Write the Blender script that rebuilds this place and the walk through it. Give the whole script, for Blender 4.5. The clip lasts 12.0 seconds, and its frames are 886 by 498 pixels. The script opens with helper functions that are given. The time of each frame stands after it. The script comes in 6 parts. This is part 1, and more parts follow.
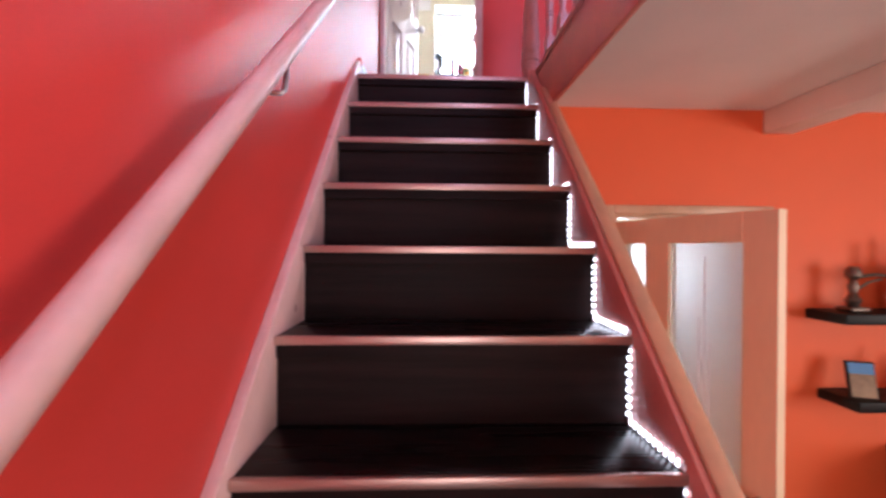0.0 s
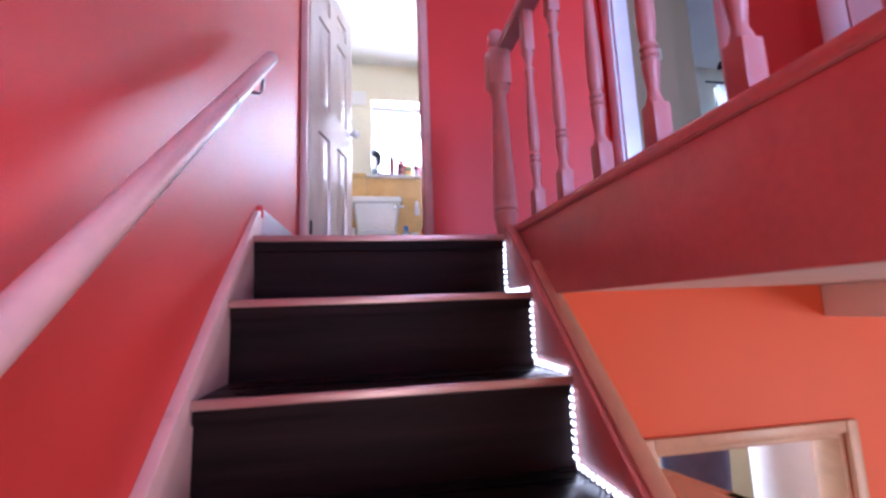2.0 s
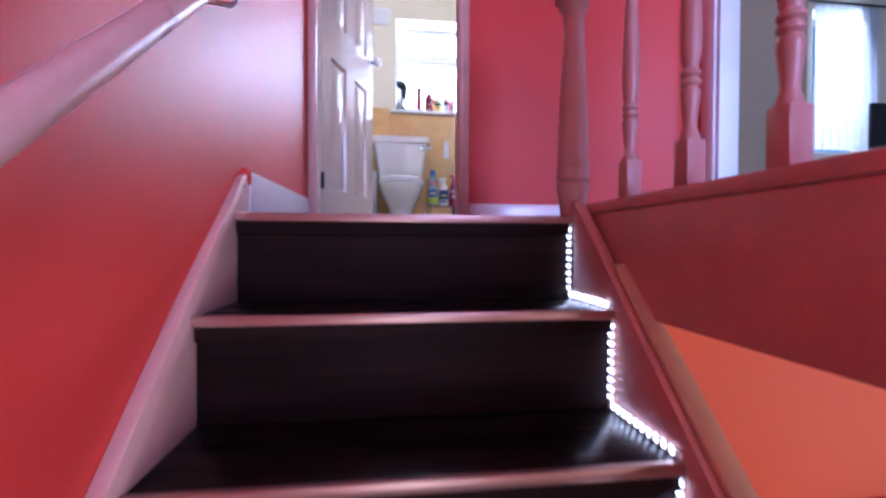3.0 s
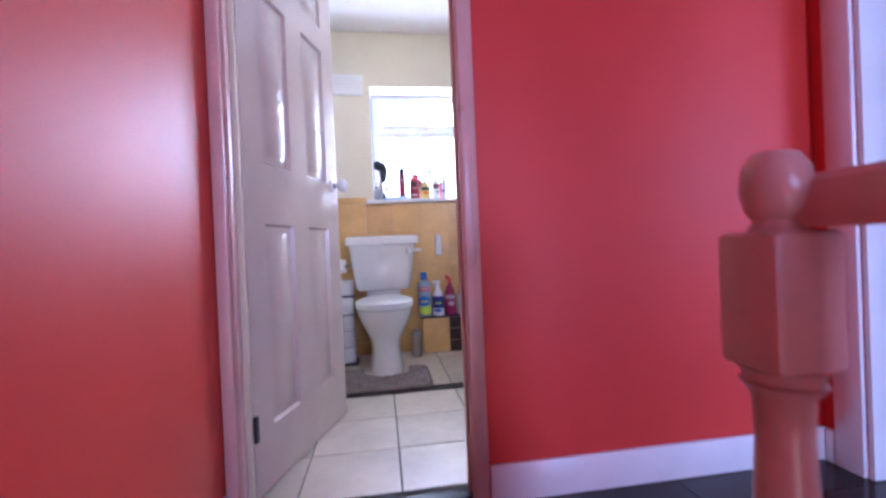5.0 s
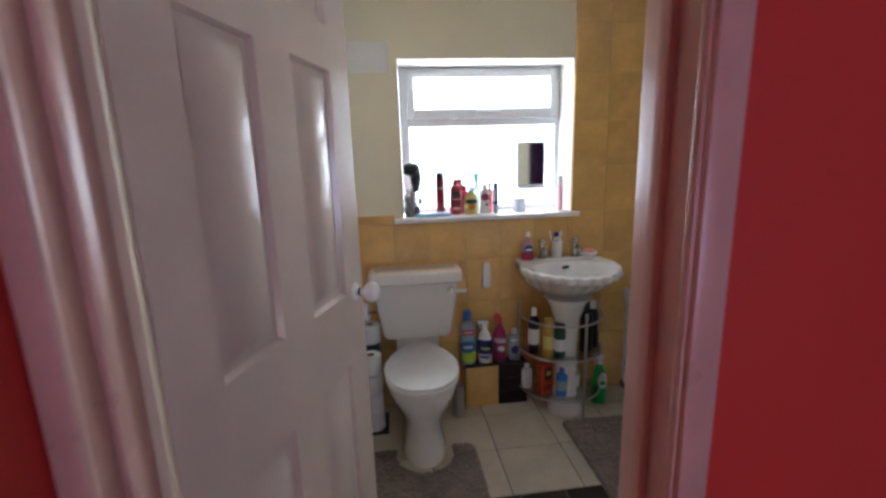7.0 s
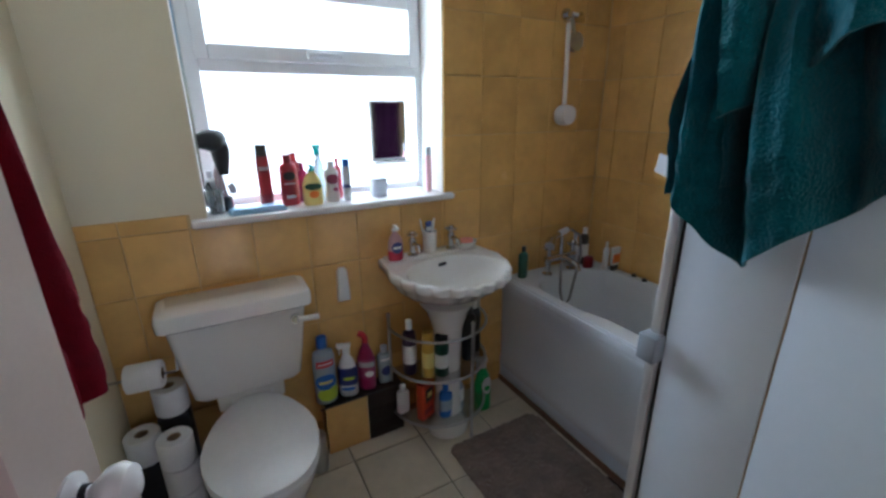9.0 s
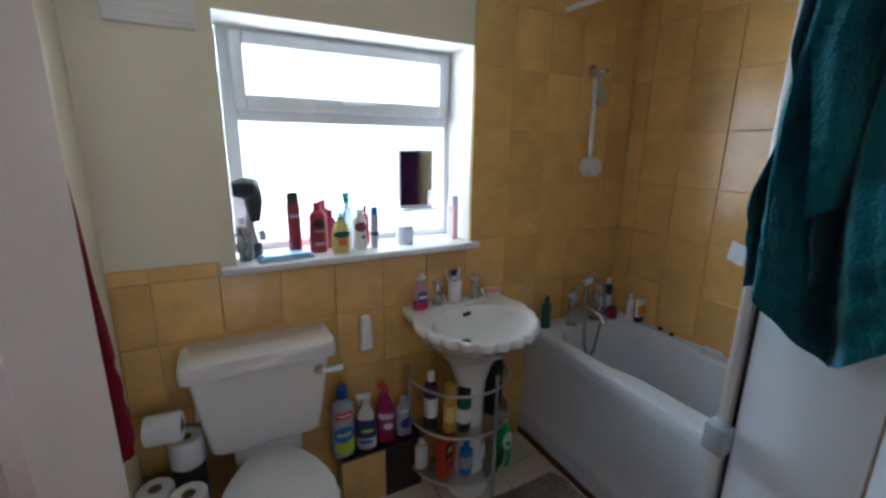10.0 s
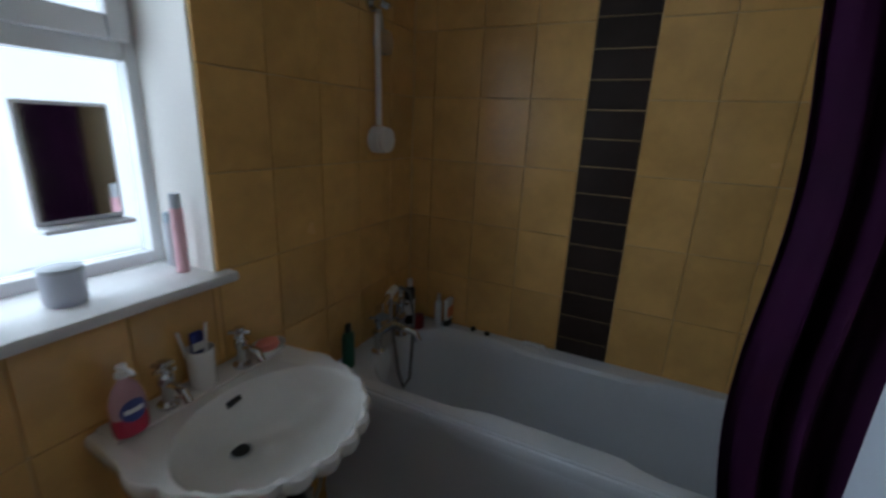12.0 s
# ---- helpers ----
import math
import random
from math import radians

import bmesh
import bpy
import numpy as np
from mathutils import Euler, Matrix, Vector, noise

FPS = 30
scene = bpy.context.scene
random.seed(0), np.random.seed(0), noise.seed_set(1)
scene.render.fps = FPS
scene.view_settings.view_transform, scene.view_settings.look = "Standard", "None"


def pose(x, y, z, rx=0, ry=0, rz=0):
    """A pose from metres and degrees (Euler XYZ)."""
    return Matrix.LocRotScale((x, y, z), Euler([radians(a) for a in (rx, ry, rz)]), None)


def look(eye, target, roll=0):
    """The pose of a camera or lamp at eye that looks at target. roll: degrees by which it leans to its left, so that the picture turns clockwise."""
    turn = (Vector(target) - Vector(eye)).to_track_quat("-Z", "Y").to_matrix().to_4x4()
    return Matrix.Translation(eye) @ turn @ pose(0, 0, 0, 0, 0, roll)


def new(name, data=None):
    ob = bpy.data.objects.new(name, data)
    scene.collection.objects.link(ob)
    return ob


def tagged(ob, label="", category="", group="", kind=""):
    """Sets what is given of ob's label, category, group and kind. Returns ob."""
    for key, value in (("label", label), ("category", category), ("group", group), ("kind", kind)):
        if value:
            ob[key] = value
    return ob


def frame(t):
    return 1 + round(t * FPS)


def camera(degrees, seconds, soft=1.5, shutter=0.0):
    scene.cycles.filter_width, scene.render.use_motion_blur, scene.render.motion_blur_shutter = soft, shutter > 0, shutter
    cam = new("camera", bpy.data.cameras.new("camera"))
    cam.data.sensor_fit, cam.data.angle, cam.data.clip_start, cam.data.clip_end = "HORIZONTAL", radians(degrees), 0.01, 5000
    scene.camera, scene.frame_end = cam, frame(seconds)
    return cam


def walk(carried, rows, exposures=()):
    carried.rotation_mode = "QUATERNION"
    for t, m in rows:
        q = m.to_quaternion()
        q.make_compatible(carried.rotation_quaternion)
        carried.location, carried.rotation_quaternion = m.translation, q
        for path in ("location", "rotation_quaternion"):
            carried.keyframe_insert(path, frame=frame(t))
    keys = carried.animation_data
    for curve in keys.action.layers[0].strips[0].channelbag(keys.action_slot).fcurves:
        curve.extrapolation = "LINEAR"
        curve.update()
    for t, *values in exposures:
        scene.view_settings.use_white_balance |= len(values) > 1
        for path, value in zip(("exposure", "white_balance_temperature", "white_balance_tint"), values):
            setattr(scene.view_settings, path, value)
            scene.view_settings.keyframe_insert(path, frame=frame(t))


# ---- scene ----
cam = camera(92.6, 12.0, soft=2.7, shutter=0.4)
PATH = [
    (0, (0.367, 0.427, 1.721), (0.435, 2.426, 1.716), 0.4),
    (0.5, (0.342, 0.554, 1.816), (0.681, 2.523, 1.902), 0.2),
    (1, (0.33, 0.798, 2.043), (0.558, 2.771, 2.277), -4.0),
    (1.5, (0.334, 0.967, 2.204), (0.526, 2.947, 2.417), -1.6),
    (2, (0.373, 1.123, 2.337), (0.723, 3.072, 2.62), -2.1),
    (2.5, (0.394, 1.302, 2.441), (0.691, 3.278, 2.526), -2.8),
    (3, (0.385, 1.492, 2.528), (0.626, 3.478, 2.499), 0.2),
    (3.5, (0.433, 1.666, 2.74), (0.815, 3.621, 2.919), -1.9),
    (3.7, (0.411, 1.717, 2.836), (0.816, 3.663, 3.053), 0.3),
    (5.3, (0.458, 2.333, 3.479), (0.736, 4.313, 3.436), -2.7),
    (5.5, (0.451, 2.39, 3.553), (0.766, 4.365, 3.511), -1.8),
    (6, (0.452, 2.584, 3.69), (0.626, 4.575, 3.617), 3.1),
    (6.5, (0.408, 2.776, 3.814), (0.483, 4.761, 3.577), -2.0),
    (7, (0.373, 3.021, 4.008), (0.588, 4.97, 3.614), -1.8),
    (7.5, (0.43, 3.226, 4.054), (0.752, 5.134, 3.545), -0.4),
    (7.7, (0.455, 3.325, 4.095), (0.959, 5.2, 3.56), 0.4),
    (9.3, (0.439, 3.691, 4.083), (1.359, 5.325, 3.387), 0.1),
    (9.5, (0.429, 3.704, 4.092), (1.288, 5.337, 3.319), 1.1),
    (10, (0.389, 3.74, 4.149), (1.298, 5.455, 3.667), 0.9),
    (10.5, (0.367, 3.84, 4.14), (1.321, 5.537, 3.682), -1.3),
    (11, (0.442, 4.036, 4.11), (1.515, 5.636, 3.573), -1.2),
    (11.5, (0.587, 4.22, 4.113), (2.06, 5.455, 3.561), 0.3),
    (12, (0.708, 4.383, 4.102), (2.439, 5.22, 3.552), 2.6),
]
EXPOSURE = [(0.0, 0.1, 5850, 19), (1.5, 0.08, 5450, 22), (3.7, -0.15, 5000, 28), (5.3, -0.3, 5200, 26), (6.0, -0.65, 5500, 20), (6.5, -1.15, 5750, 16), (7.0, -1.45, 6050, 14), (7.7, -1.6, 6050, 13),
            (9.3, -1.7, 5550, 8), (10.5, -2.0, 5650, 8), (11.0, -2.35, 5650, 8), (12.0, -3.1, 5650, 8)]
walk(cam, [(t, look(eye, target, roll)) for t, eye, target, roll in PATH], EXPOSURE)

# ---- world and light ----
world = bpy.data.worlds.new("sky")
scene.world = world
world.use_nodes = True
sky = world.node_tree.nodes.new("ShaderNodeTexSky")
sky.sky_type, sky.sun_disc = "NISHITA", False
sky.sun_elevation, sky.sun_rotation = radians(48), radians(270)
world.node_tree.links.new(sky.outputs["Color"], world.node_tree.nodes["Background"].inputs["Color"])
world.node_tree.nodes["Background"].inputs["Strength"].default_value = 0.1
sun = new("sun", bpy.data.lights.new("sun", "SUN"))
sun.data.energy, sun.data.angle, sun.data.color = 3.0, radians(0.5), (1.0, 0.95, 0.88)
sun.matrix_world = look((-6, 1, 10), (0, 1, 3.3))


def daylight(name, eye, target, width, height, watts, colour=(0.93, 0.97, 1.0)):
    """An area lamp for the sky's light in a window, or in an added, unseen opening."""
    lamp = new(name, bpy.data.lights.new(name, "AREA"))
    lamp.data.shape, lamp.data.size, lamp.data.size_y = "RECTANGLE", width, height
    lamp.data.energy, lamp.data.color = watts, colour
    lamp.matrix_world = look(eye, target)
    return lamp


daylight("daylight_bathroom", (0.95, 5.78, 4.13), (0.95, 4.0, 3.9), 1.35, 0.9, 225, (0.86, 0.94, 1.0))
daylight("daylight_bedroom", (4.55, 5.3, 4.05), (3.0, 3.4, 3.4), 0.75, 1.35, 26, (0.72, 0.86, 1.0))
# Added fill lamp, no known window: brightens the landing wall through the bedroom doorway.
daylight("fill_bedroom_south", (3.6, 0.36, 3.9), (1.6, 3.2, 3.3), 1.3, 1.3, 80, (0.5, 0.64, 1.0))
daylight("daylight_kitchen", (1.9, 5.6, 1.5), (1.8, 3.0, 1.0), 1.6, 1.1, 150)
daylight("daylight_living_room", (4.6, -0.4, 1.35), (1.0, 0.8, 1.3), 1.6, 1.3, 84, (1.0, 0.88, 0.7))
# Added fill lamp behind the stair foot, for the stairs and the kitchen door.
daylight("fill_stair_foot", (0.55, -2.25, 1.1), (0.7, 1.0, 1.4), 0.8, 1.6, 36, (1.0, 0.9, 0.8))
# Added fill lamp, source unknown: aimed to brighten the wall round the bathroom door.
daylight("fill_landing", (1.4, -0.8, 3.55), (1.75, 3.0, 3.1), 0.85, 1.5, 98, (0.64, 0.68, 1.0))


# ---- materials ----
def mat(name, base, rough=0.5, metal=0.0, vary=0.12, scale=6.0, fine=60.0, bump=0.05, grain=None, glow=None, glow_power=0.0,
        clear=0.0, coat=0.0, spec=0.5, piece=0.0, alt=None, sheen=0.0):
    """A surface: base colour broken up at two scales, roughness and fine relief. grain: stretch of the pattern along x, y, z."""
    m = bpy.data.materials.new(name)
    m.use_nodes = True
    t = m.node_tree
    n, l = t.nodes, t.links
    b = n["Principled BSDF"]
    b.inputs["Metallic"].default_value = metal
    b.inputs["Specular IOR Level"].default_value = spec
    b.inputs["Coat Weight"].default_value = coat
    b.inputs["Sheen Weight"].default_value = sheen
    b.inputs["Transmission Weight"].default_value = clear
    tc = n.new("ShaderNodeTexCoord")
    mp = n.new("ShaderNodeMapping")
    l.new(tc.outputs["Object"], mp.inputs["Vector"])
    if grain:
        mp.inputs["Scale"].default_value = grain
    big, small = n.new("ShaderNodeTexNoise"), n.new("ShaderNodeTexNoise")
    big.inputs["Scale"].default_value, small.inputs["Scale"].default_value = scale, fine
    big.inputs["Detail"].default_value, small.inputs["Detail"].default_value = 4, 5
    for q in (big, small):
        l.new(mp.outputs["Vector"], q.inputs["Vector"])
    ramp = n.new("ShaderNodeValToRGB")
    dark = [c * (1 - vary) for c in base]
    light = list(alt) if alt else [min(1, c * (1 + vary * 0.6)) for c in base]
    ramp.color_ramp.elements[0].color, ramp.color_ramp.elements[1].color = (*dark, 1), (*light, 1)
    ramp.color_ramp.elements[0].position, ramp.color_ramp.elements[1].position = 0.3, 0.72
    mix = n.new("ShaderNodeMath")
    mix.operation = "MULTIPLY_ADD"
    l.new(small.outputs["Fac"], mix.inputs[0])
    mix.inputs[1].default_value = 0.35
    l.new(big.outputs["Fac"], mix.inputs[2])
    shift = n.new("ShaderNodeMath")
    shift.operation = "SUBTRACT"
    l.new(mix.outputs[0], shift.inputs[0])
    shift.inputs[1].default_value = 0.17
    last = shift
    if piece:
        info, add = n.new("ShaderNodeObjectInfo"), n.new("ShaderNodeMath")
        add.operation = "MULTIPLY_ADD"
        l.new(info.outputs["Random"], add.inputs[0])
        place = n.new("ShaderNodeVectorMath")
        place.operation = "SCALE"
        place.inputs[0].default_value = (37.0, 11.0, 23.0)
        l.new(info.outputs["Random"], place.inputs["Scale"])
        l.new(place.outputs["Vector"], mp.inputs["Location"])
        add.inputs[1].default_value = piece
        l.new(shift.outputs[0], add.inputs[2])
        last = n.new("ShaderNodeMath")
        last.operation = "SUBTRACT"
        l.new(add.outputs[0], last.inputs[0])
        last.inputs[1].default_value = piece / 2
    l.new(last.outputs[0], ramp.inputs["Fac"])
    l.new(ramp.outputs["Color"], b.inputs["Base Color"])
    rr = n.new("ShaderNodeMapRange")
    rr.inputs["To Min"].default_value, rr.inputs["To Max"].default_value = max(0.02, rough - 0.07), min(1, rough + 0.07)
    l.new(big.outputs["Fac"], rr.inputs["Value"])
    l.new(rr.outputs["Result"], b.inputs["Roughness"])
    if bump:
        bp = n.new("ShaderNodeBump")
        bp.inputs["Strength"].default_value, bp.inputs["Distance"].default_value = bump, 0.004
        l.new(small.outputs["Fac"], bp.inputs["Height"])
        l.new(bp.outputs["Normal"], b.inputs["Normal"])
    if glow:
        b.inputs["Emission Color"].default_value, b.inputs["Emission Strength"].default_value = (*glow, 1), glow_power
    return m


RED = mat("red_satin_paint", (0.62, 0.05, 0.035), 0.48, vary=0.09, scale=2.2, fine=260, bump=0.05, spec=0.38)
ORANGE = mat("orange_matt_paint", (0.78, 0.125, 0.03), 0.6, vary=0.06, scale=2.0, fine=220, bump=0.1)
MAROON = mat("dusky_pink_gloss_paint", (0.68, 0.33, 0.28), 0.38, vary=0.14, scale=5, fine=70, bump=0.05)
PINKWOOD = mat("pinkish_gloss_painted_wood", (0.66, 0.42, 0.36), 0.3, vary=0.1, scale=9, fine=80, bump=0.03)
CREAM = mat("cream_matt_paint", (0.76, 0.69, 0.5), 0.65, vary=0.05, scale=2, fine=240, bump=0.08)
BEIGE = mat("beige_matt_paint", (0.36, 0.25, 0.13), 0.7, vary=0.05, scale=2, fine=200, bump=0.08)
WHITE = mat("white_gloss_paint", (0.8, 0.79, 0.77), 0.22, vary=0.05, scale=7, fine=120, bump=0.025)
CEIL = mat("white_ceiling_emulsion", (0.8, 0.77, 0.72), 0.8, vary=0.05, scale=3, fine=180, bump=0.15)
TAN = mat("pale_planed_timber", (0.62, 0.4, 0.26), 0.4, vary=0.16, scale=5, fine=40, bump=0.1, grain=(1, 0.3, 1))
DARKWOOD = mat("dark_brown_laminate", (0.009, 0.006, 0.005), 0.28, vary=0.5, scale=5, fine=60, bump=0.02, grain=(0.25, 4, 4), spec=0.12)
PLANK = mat("dark_floor_laminate", (0.026, 0.019, 0.018), 0.18, vary=0.4, scale=5, fine=60, bump=0.015, grain=(0.4, 4, 4), piece=0.3, spec=0.35)
RISER = mat("dark_brown_riser_board", (0.015, 0.0075, 0.0065), 0.5, vary=0.6, scale=5, fine=36, bump=0.05, grain=(0.22, 5, 5), spec=0.07)
ROSEWOOD = mat("dull_rose_gloss_painted_wood", (0.5, 0.27, 0.245), 0.3, vary=0.1, scale=9, fine=80, bump=0.03)
NOSING = mat("satin_bronze_nosing", (0.5, 0.34, 0.29), 0.36, metal=0.85, vary=0.16, scale=8, fine=90, bump=0.06, grain=(0.2, 3, 3))
LED = mat("led_chip", (1, 1, 1), 0.4, glow=(0.9, 0.95, 1.0), glow_power=7.5, bump=0)
TAPE = mat("clear_white_tape", (0.8, 0.8, 0.82), 0.25, vary=0.05, bump=0, glow=(0.9, 0.95, 1.0), glow_power=0.12)
TILE = mat("ochre_glazed_tile", (0.68, 0.41, 0.135), 0.24, vary=0.15, scale=6, fine=26, bump=0.18, piece=0.28, coat=0.2)
DARKTILE = mat("dark_brown_glazed_tile", (0.03, 0.019, 0.016), 0.36, vary=0.3, scale=6, fine=40, bump=0.1, piece=0.2, spec=0.25)
GROUT = mat("grey_beige_grout", (0.62, 0.45, 0.22), 0.85, vary=0.2, scale=9, fine=90, bump=0.3)
DARKGROUT = mat("dirty_floor_grout", (0.16, 0.14, 0.11), 0.9, vary=0.3, scale=9, fine=90, bump=0.3)
FLOORTILE = mat("cream_stone_floor_tile", (0.6, 0.53, 0.41), 0.35, vary=0.16, scale=4, fine=22, bump=0.18, piece=0.2)
CHINA = mat("white_vitreous_china", (0.8, 0.78, 0.74), 0.09, vary=0.03, scale=4, fine=60, bump=0.02, coat=0.4)
ENAMEL = mat("white_acrylic", (0.69, 0.73, 0.78), 0.16, vary=0.04, scale=3, fine=60, bump=0.03, coat=0.2)
CHROME = mat("polished_chrome", (0.58, 0.59, 0.61), 0.1, metal=1.0, vary=0.06, bump=0)
STEEL = mat("dull_wire_steel", (0.55, 0.55, 0.56), 0.3, metal=1.0, vary=0.1, bump=0.02)
ALU = mat("satin_aluminium", (0.72, 0.73, 0.76), 0.35, metal=0.7, vary=0.08, bump=0.02)
BLACK = mat("black_plastic", (0.012, 0.012, 0.014), 0.35, vary=0.3, bump=0.03)
PVC = mat("white_pvcu", (0.82, 0.83, 0.84), 0.25, vary=0.03, bump=0.02)
MELAMINE = mat("white_melamine_board", (0.63, 0.7, 0.79), 0.35, vary=0.04, scale=2, bump=0.02)
MAT = mat("taupe_shag_pile", (0.2, 0.15, 0.125), 0.95, vary=0.35, scale=14, fine=150, bump=0.9, sheen=0.4)
TEAL = mat("teal_terry_towel", (0.004, 0.092, 0.122), 0.95, vary=0.4, scale=18, fine=230, bump=1.0, spec=0.1, sheen=0.15)
WINE = mat("wine_red_terry_towel", (0.13, 0.003, 0.01), 0.95, vary=0.25, scale=18, fine=230, bump=1.0, spec=0.1)
PURPLE = mat("dark_purple_curtain_cloth", (0.024, 0.003, 0.022), 0.8, vary=0.2, scale=8, fine=240, bump=0.2, spec=0.12)
PAPER = mat("white_tissue", (0.82, 0.8, 0.77), 0.95, vary=0.06, scale=12, fine=160, bump=0.4)
CARD = mat("brown_card_tube", (0.32, 0.22, 0.13), 0.9, vary=0.15, bump=0.1)
GLASS = mat("clear_glass", (0.95, 0.98, 0.97), 0.03, clear=1.0, vary=0.0, bump=0)
MIRROR = mat("silvered_mirror", (0.9, 0.9, 0.9), 0.03, metal=1.0, vary=0.02, bump=0)

PEACH = mat("peach_painted_door", (0.82, 0.65, 0.43), 0.45, vary=0.07, scale=5, fine=50, bump=0.06, grain=(1, 1, 0.3))
LEAFPAINT = mat("ivory_gloss_door_paint", (0.6, 0.505, 0.43), 0.16, vary=0.06, scale=7, fine=120, bump=0.03)


# ---- mesh helpers ----
def box(bm, x0, x1, y0, y1, z0, z1, bevel=0.0, seg=2):
    """A box between two corners, its edges rounded by bevel."""
    v = [bm.verts.new((x, y, z)) for z in (z0, z1) for x, y in ((x0, y0), (x1, y0), (x1, y1), (x0, y1))]
    faces = [bm.faces.new([v[i] for i in f]) for f in ((3, 2, 1, 0), (4, 5, 6, 7), (0, 1, 5, 4), (1, 2, 6, 5), (2, 3, 7, 6), (3, 0, 4, 7))]
    if bevel:
        edges = {e for f in faces for e in f.edges}
        bmesh.ops.bevel(bm, geom=list(edges), offset=bevel, segments=seg, affect="EDGES", profile=0.5)
    return bm


def slab(*args, bevel=0.0, seg=2):
    return box(bmesh.new(), *args, bevel=bevel, seg=seg)


def loft(bm, rings, closed=True, caps=True):
    """Skin from ring to ring of points."""
    made = [[bm.verts.new(p) for p in ring] for ring in rings]
    for a, b in zip(made, made[1:]):
        n = len(a)
        for i in range(n if closed else n - 1):
            j = (i + 1) % n
            bm.faces.new((a[i], a[j], b[j], b[i]))
    if caps and closed:
        if caps != "end":
            bm.faces.new(list(reversed(made[0])))
        bm.faces.new(made[-1])
    return bm


def lathe(bm, profile, seg=20, sx=1.0, sy=1.0, at=(0, 0, 0), caps=True):
    """A turned shape from (radius, height) pairs, squashed by sx, sy."""
    rings = [[(at[0] + sx * r * math.cos(2 * math.pi * i / seg), at[1] + sy * r * math.sin(2 * math.pi * i / seg), at[2] + z) for i in range(seg)] for r, z in profile]
    return loft(bm, rings, caps=caps)


def turned(profile, seg=20, sx=1.0, sy=1.0, at=(0, 0, 0)):
    return lathe(bmesh.new(), profile, seg, sx, sy, at)


def tube(points, radius, seg=10, bm=None, smooth=True):
    """A round bar along points."""
    bm = bm or bmesh.new()
    pts = [Vector(p) for p in points]
    rings = []
    side = None
    for i, p in enumerate(pts):
        d = (pts[min(i + 1, len(pts) - 1)] - pts[max(i - 1, 0)]).normalized()
        if side is None:
            side = d.cross(Vector((0, 0, 1)) if abs(d.z) < 0.9 else Vector((1, 0, 0))).normalized()
        else:
            side = (side - d * side.dot(d)).normalized()
        up = side.cross(d)
        rings.append([p + radius * (math.cos(2 * math.pi * k / seg) * side + math.sin(2 * math.pi * k / seg) * up) for k in range(seg)])
    return loft(bm, rings)


def prism(outline, axis, a, b, bevel=0.0):
    """An outline of two coordinates pushed along the third axis from a to b."""
    def at(p, c):
        return {"x": (c, p[0], p[1]), "y": (p[0], c, p[1]), "z": (p[0], p[1], c)}[axis]
    bm = loft(bmesh.new(), [[at(p, a) for p in outline], [at(p, b) for p in outline]])
    bmesh.ops.recalc_face_normals(bm, faces=bm.faces)
    if bevel:
        bmesh.ops.bevel(bm, geom=list(bm.edges), offset=bevel, segments=2, affect="EDGES", profile=0.5)
    return bm


def finish(name, bm, material, smooth=True):
    bmesh.ops.recalc_face_normals(bm, faces=bm.faces)
    me = bpy.data.meshes.new(name)
    bm.to_mesh(me)
    bm.free()
    me.materials.append(material)
    if smooth:
        me.polygons.foreach_set("use_smooth", [True] * len(me.polygons))
        me.set_sharp_from_angle(angle=radians(38))
    return new(name, me)


def part(name, bm, material, parent, label="", smooth=True):
    ob = finish(name, bm, material, smooth)
    ob.parent = parent
    if label:
        tagged(ob, label)
    return ob


def thing(name, m, label, category, group=""):
    ob = new(name)
    ob.empty_display_size = 0.05
    ob.matrix_basis = m
    return tagged(ob, label, category, group)


def solid(name, bm, material, label, category, m=None, group="", smooth=True):
    ob = finish(name, bm, material, smooth)
    if m is not None:
        ob.matrix_basis = m
    return tagged(ob, label, category, group)


def setting(name, bm, material, label="", parent=None):
    ob = finish(name, bm, material, smooth=True)
    ob.parent = parent
    return tagged(ob, label or name.replace("_", " "), name.split("_")[0], kind="structure")


def piece(name, mesh, parent, m):
    """One of many alike pieces, on shared mesh data."""
    ob = new(name, mesh)
    ob.parent = parent
    ob.matrix_basis = m
    return ob


def piece_mesh(name, bm, material):
    bmesh.ops.recalc_face_normals(bm, faces=bm.faces)
    me = bpy.data.meshes.new(name)
    bm.to_mesh(me)
    bm.free()
    me.materials.append(material)
    return me


# ---- the large structure ----
FLOOR, CEILING = 2.6, 4.94           # upper storey
RISE, GOING, TOP = 0.219, 0.228, 2.59
STEPS = 12
GROUND = FLOOR - STEPS * RISE
HALL_CEILING = 2.376
DOORWALL, BATH_S = 3.455, 3.575      # the two faces of the wall with the bathroom door
WALL_N, WALL_E, WALL_W = 5.355, 2.355, 0.045
EAST = 1.9                           # landing wall with the bedroom doorway
HALL_N = 2.36

setting("wall_west", prism([(-0.15, -2.1), (-0.03, -2.1), (-0.03, 2.3), (0.012, DOORWALL), (0.012, DOORWALL + 0.001), (-0.15, DOORWALL + 0.001)], "z", GROUND, CEILING), RED, "red satin painted stairwell wall with scuffs")
MID = (DOORWALL + BATH_S) / 2
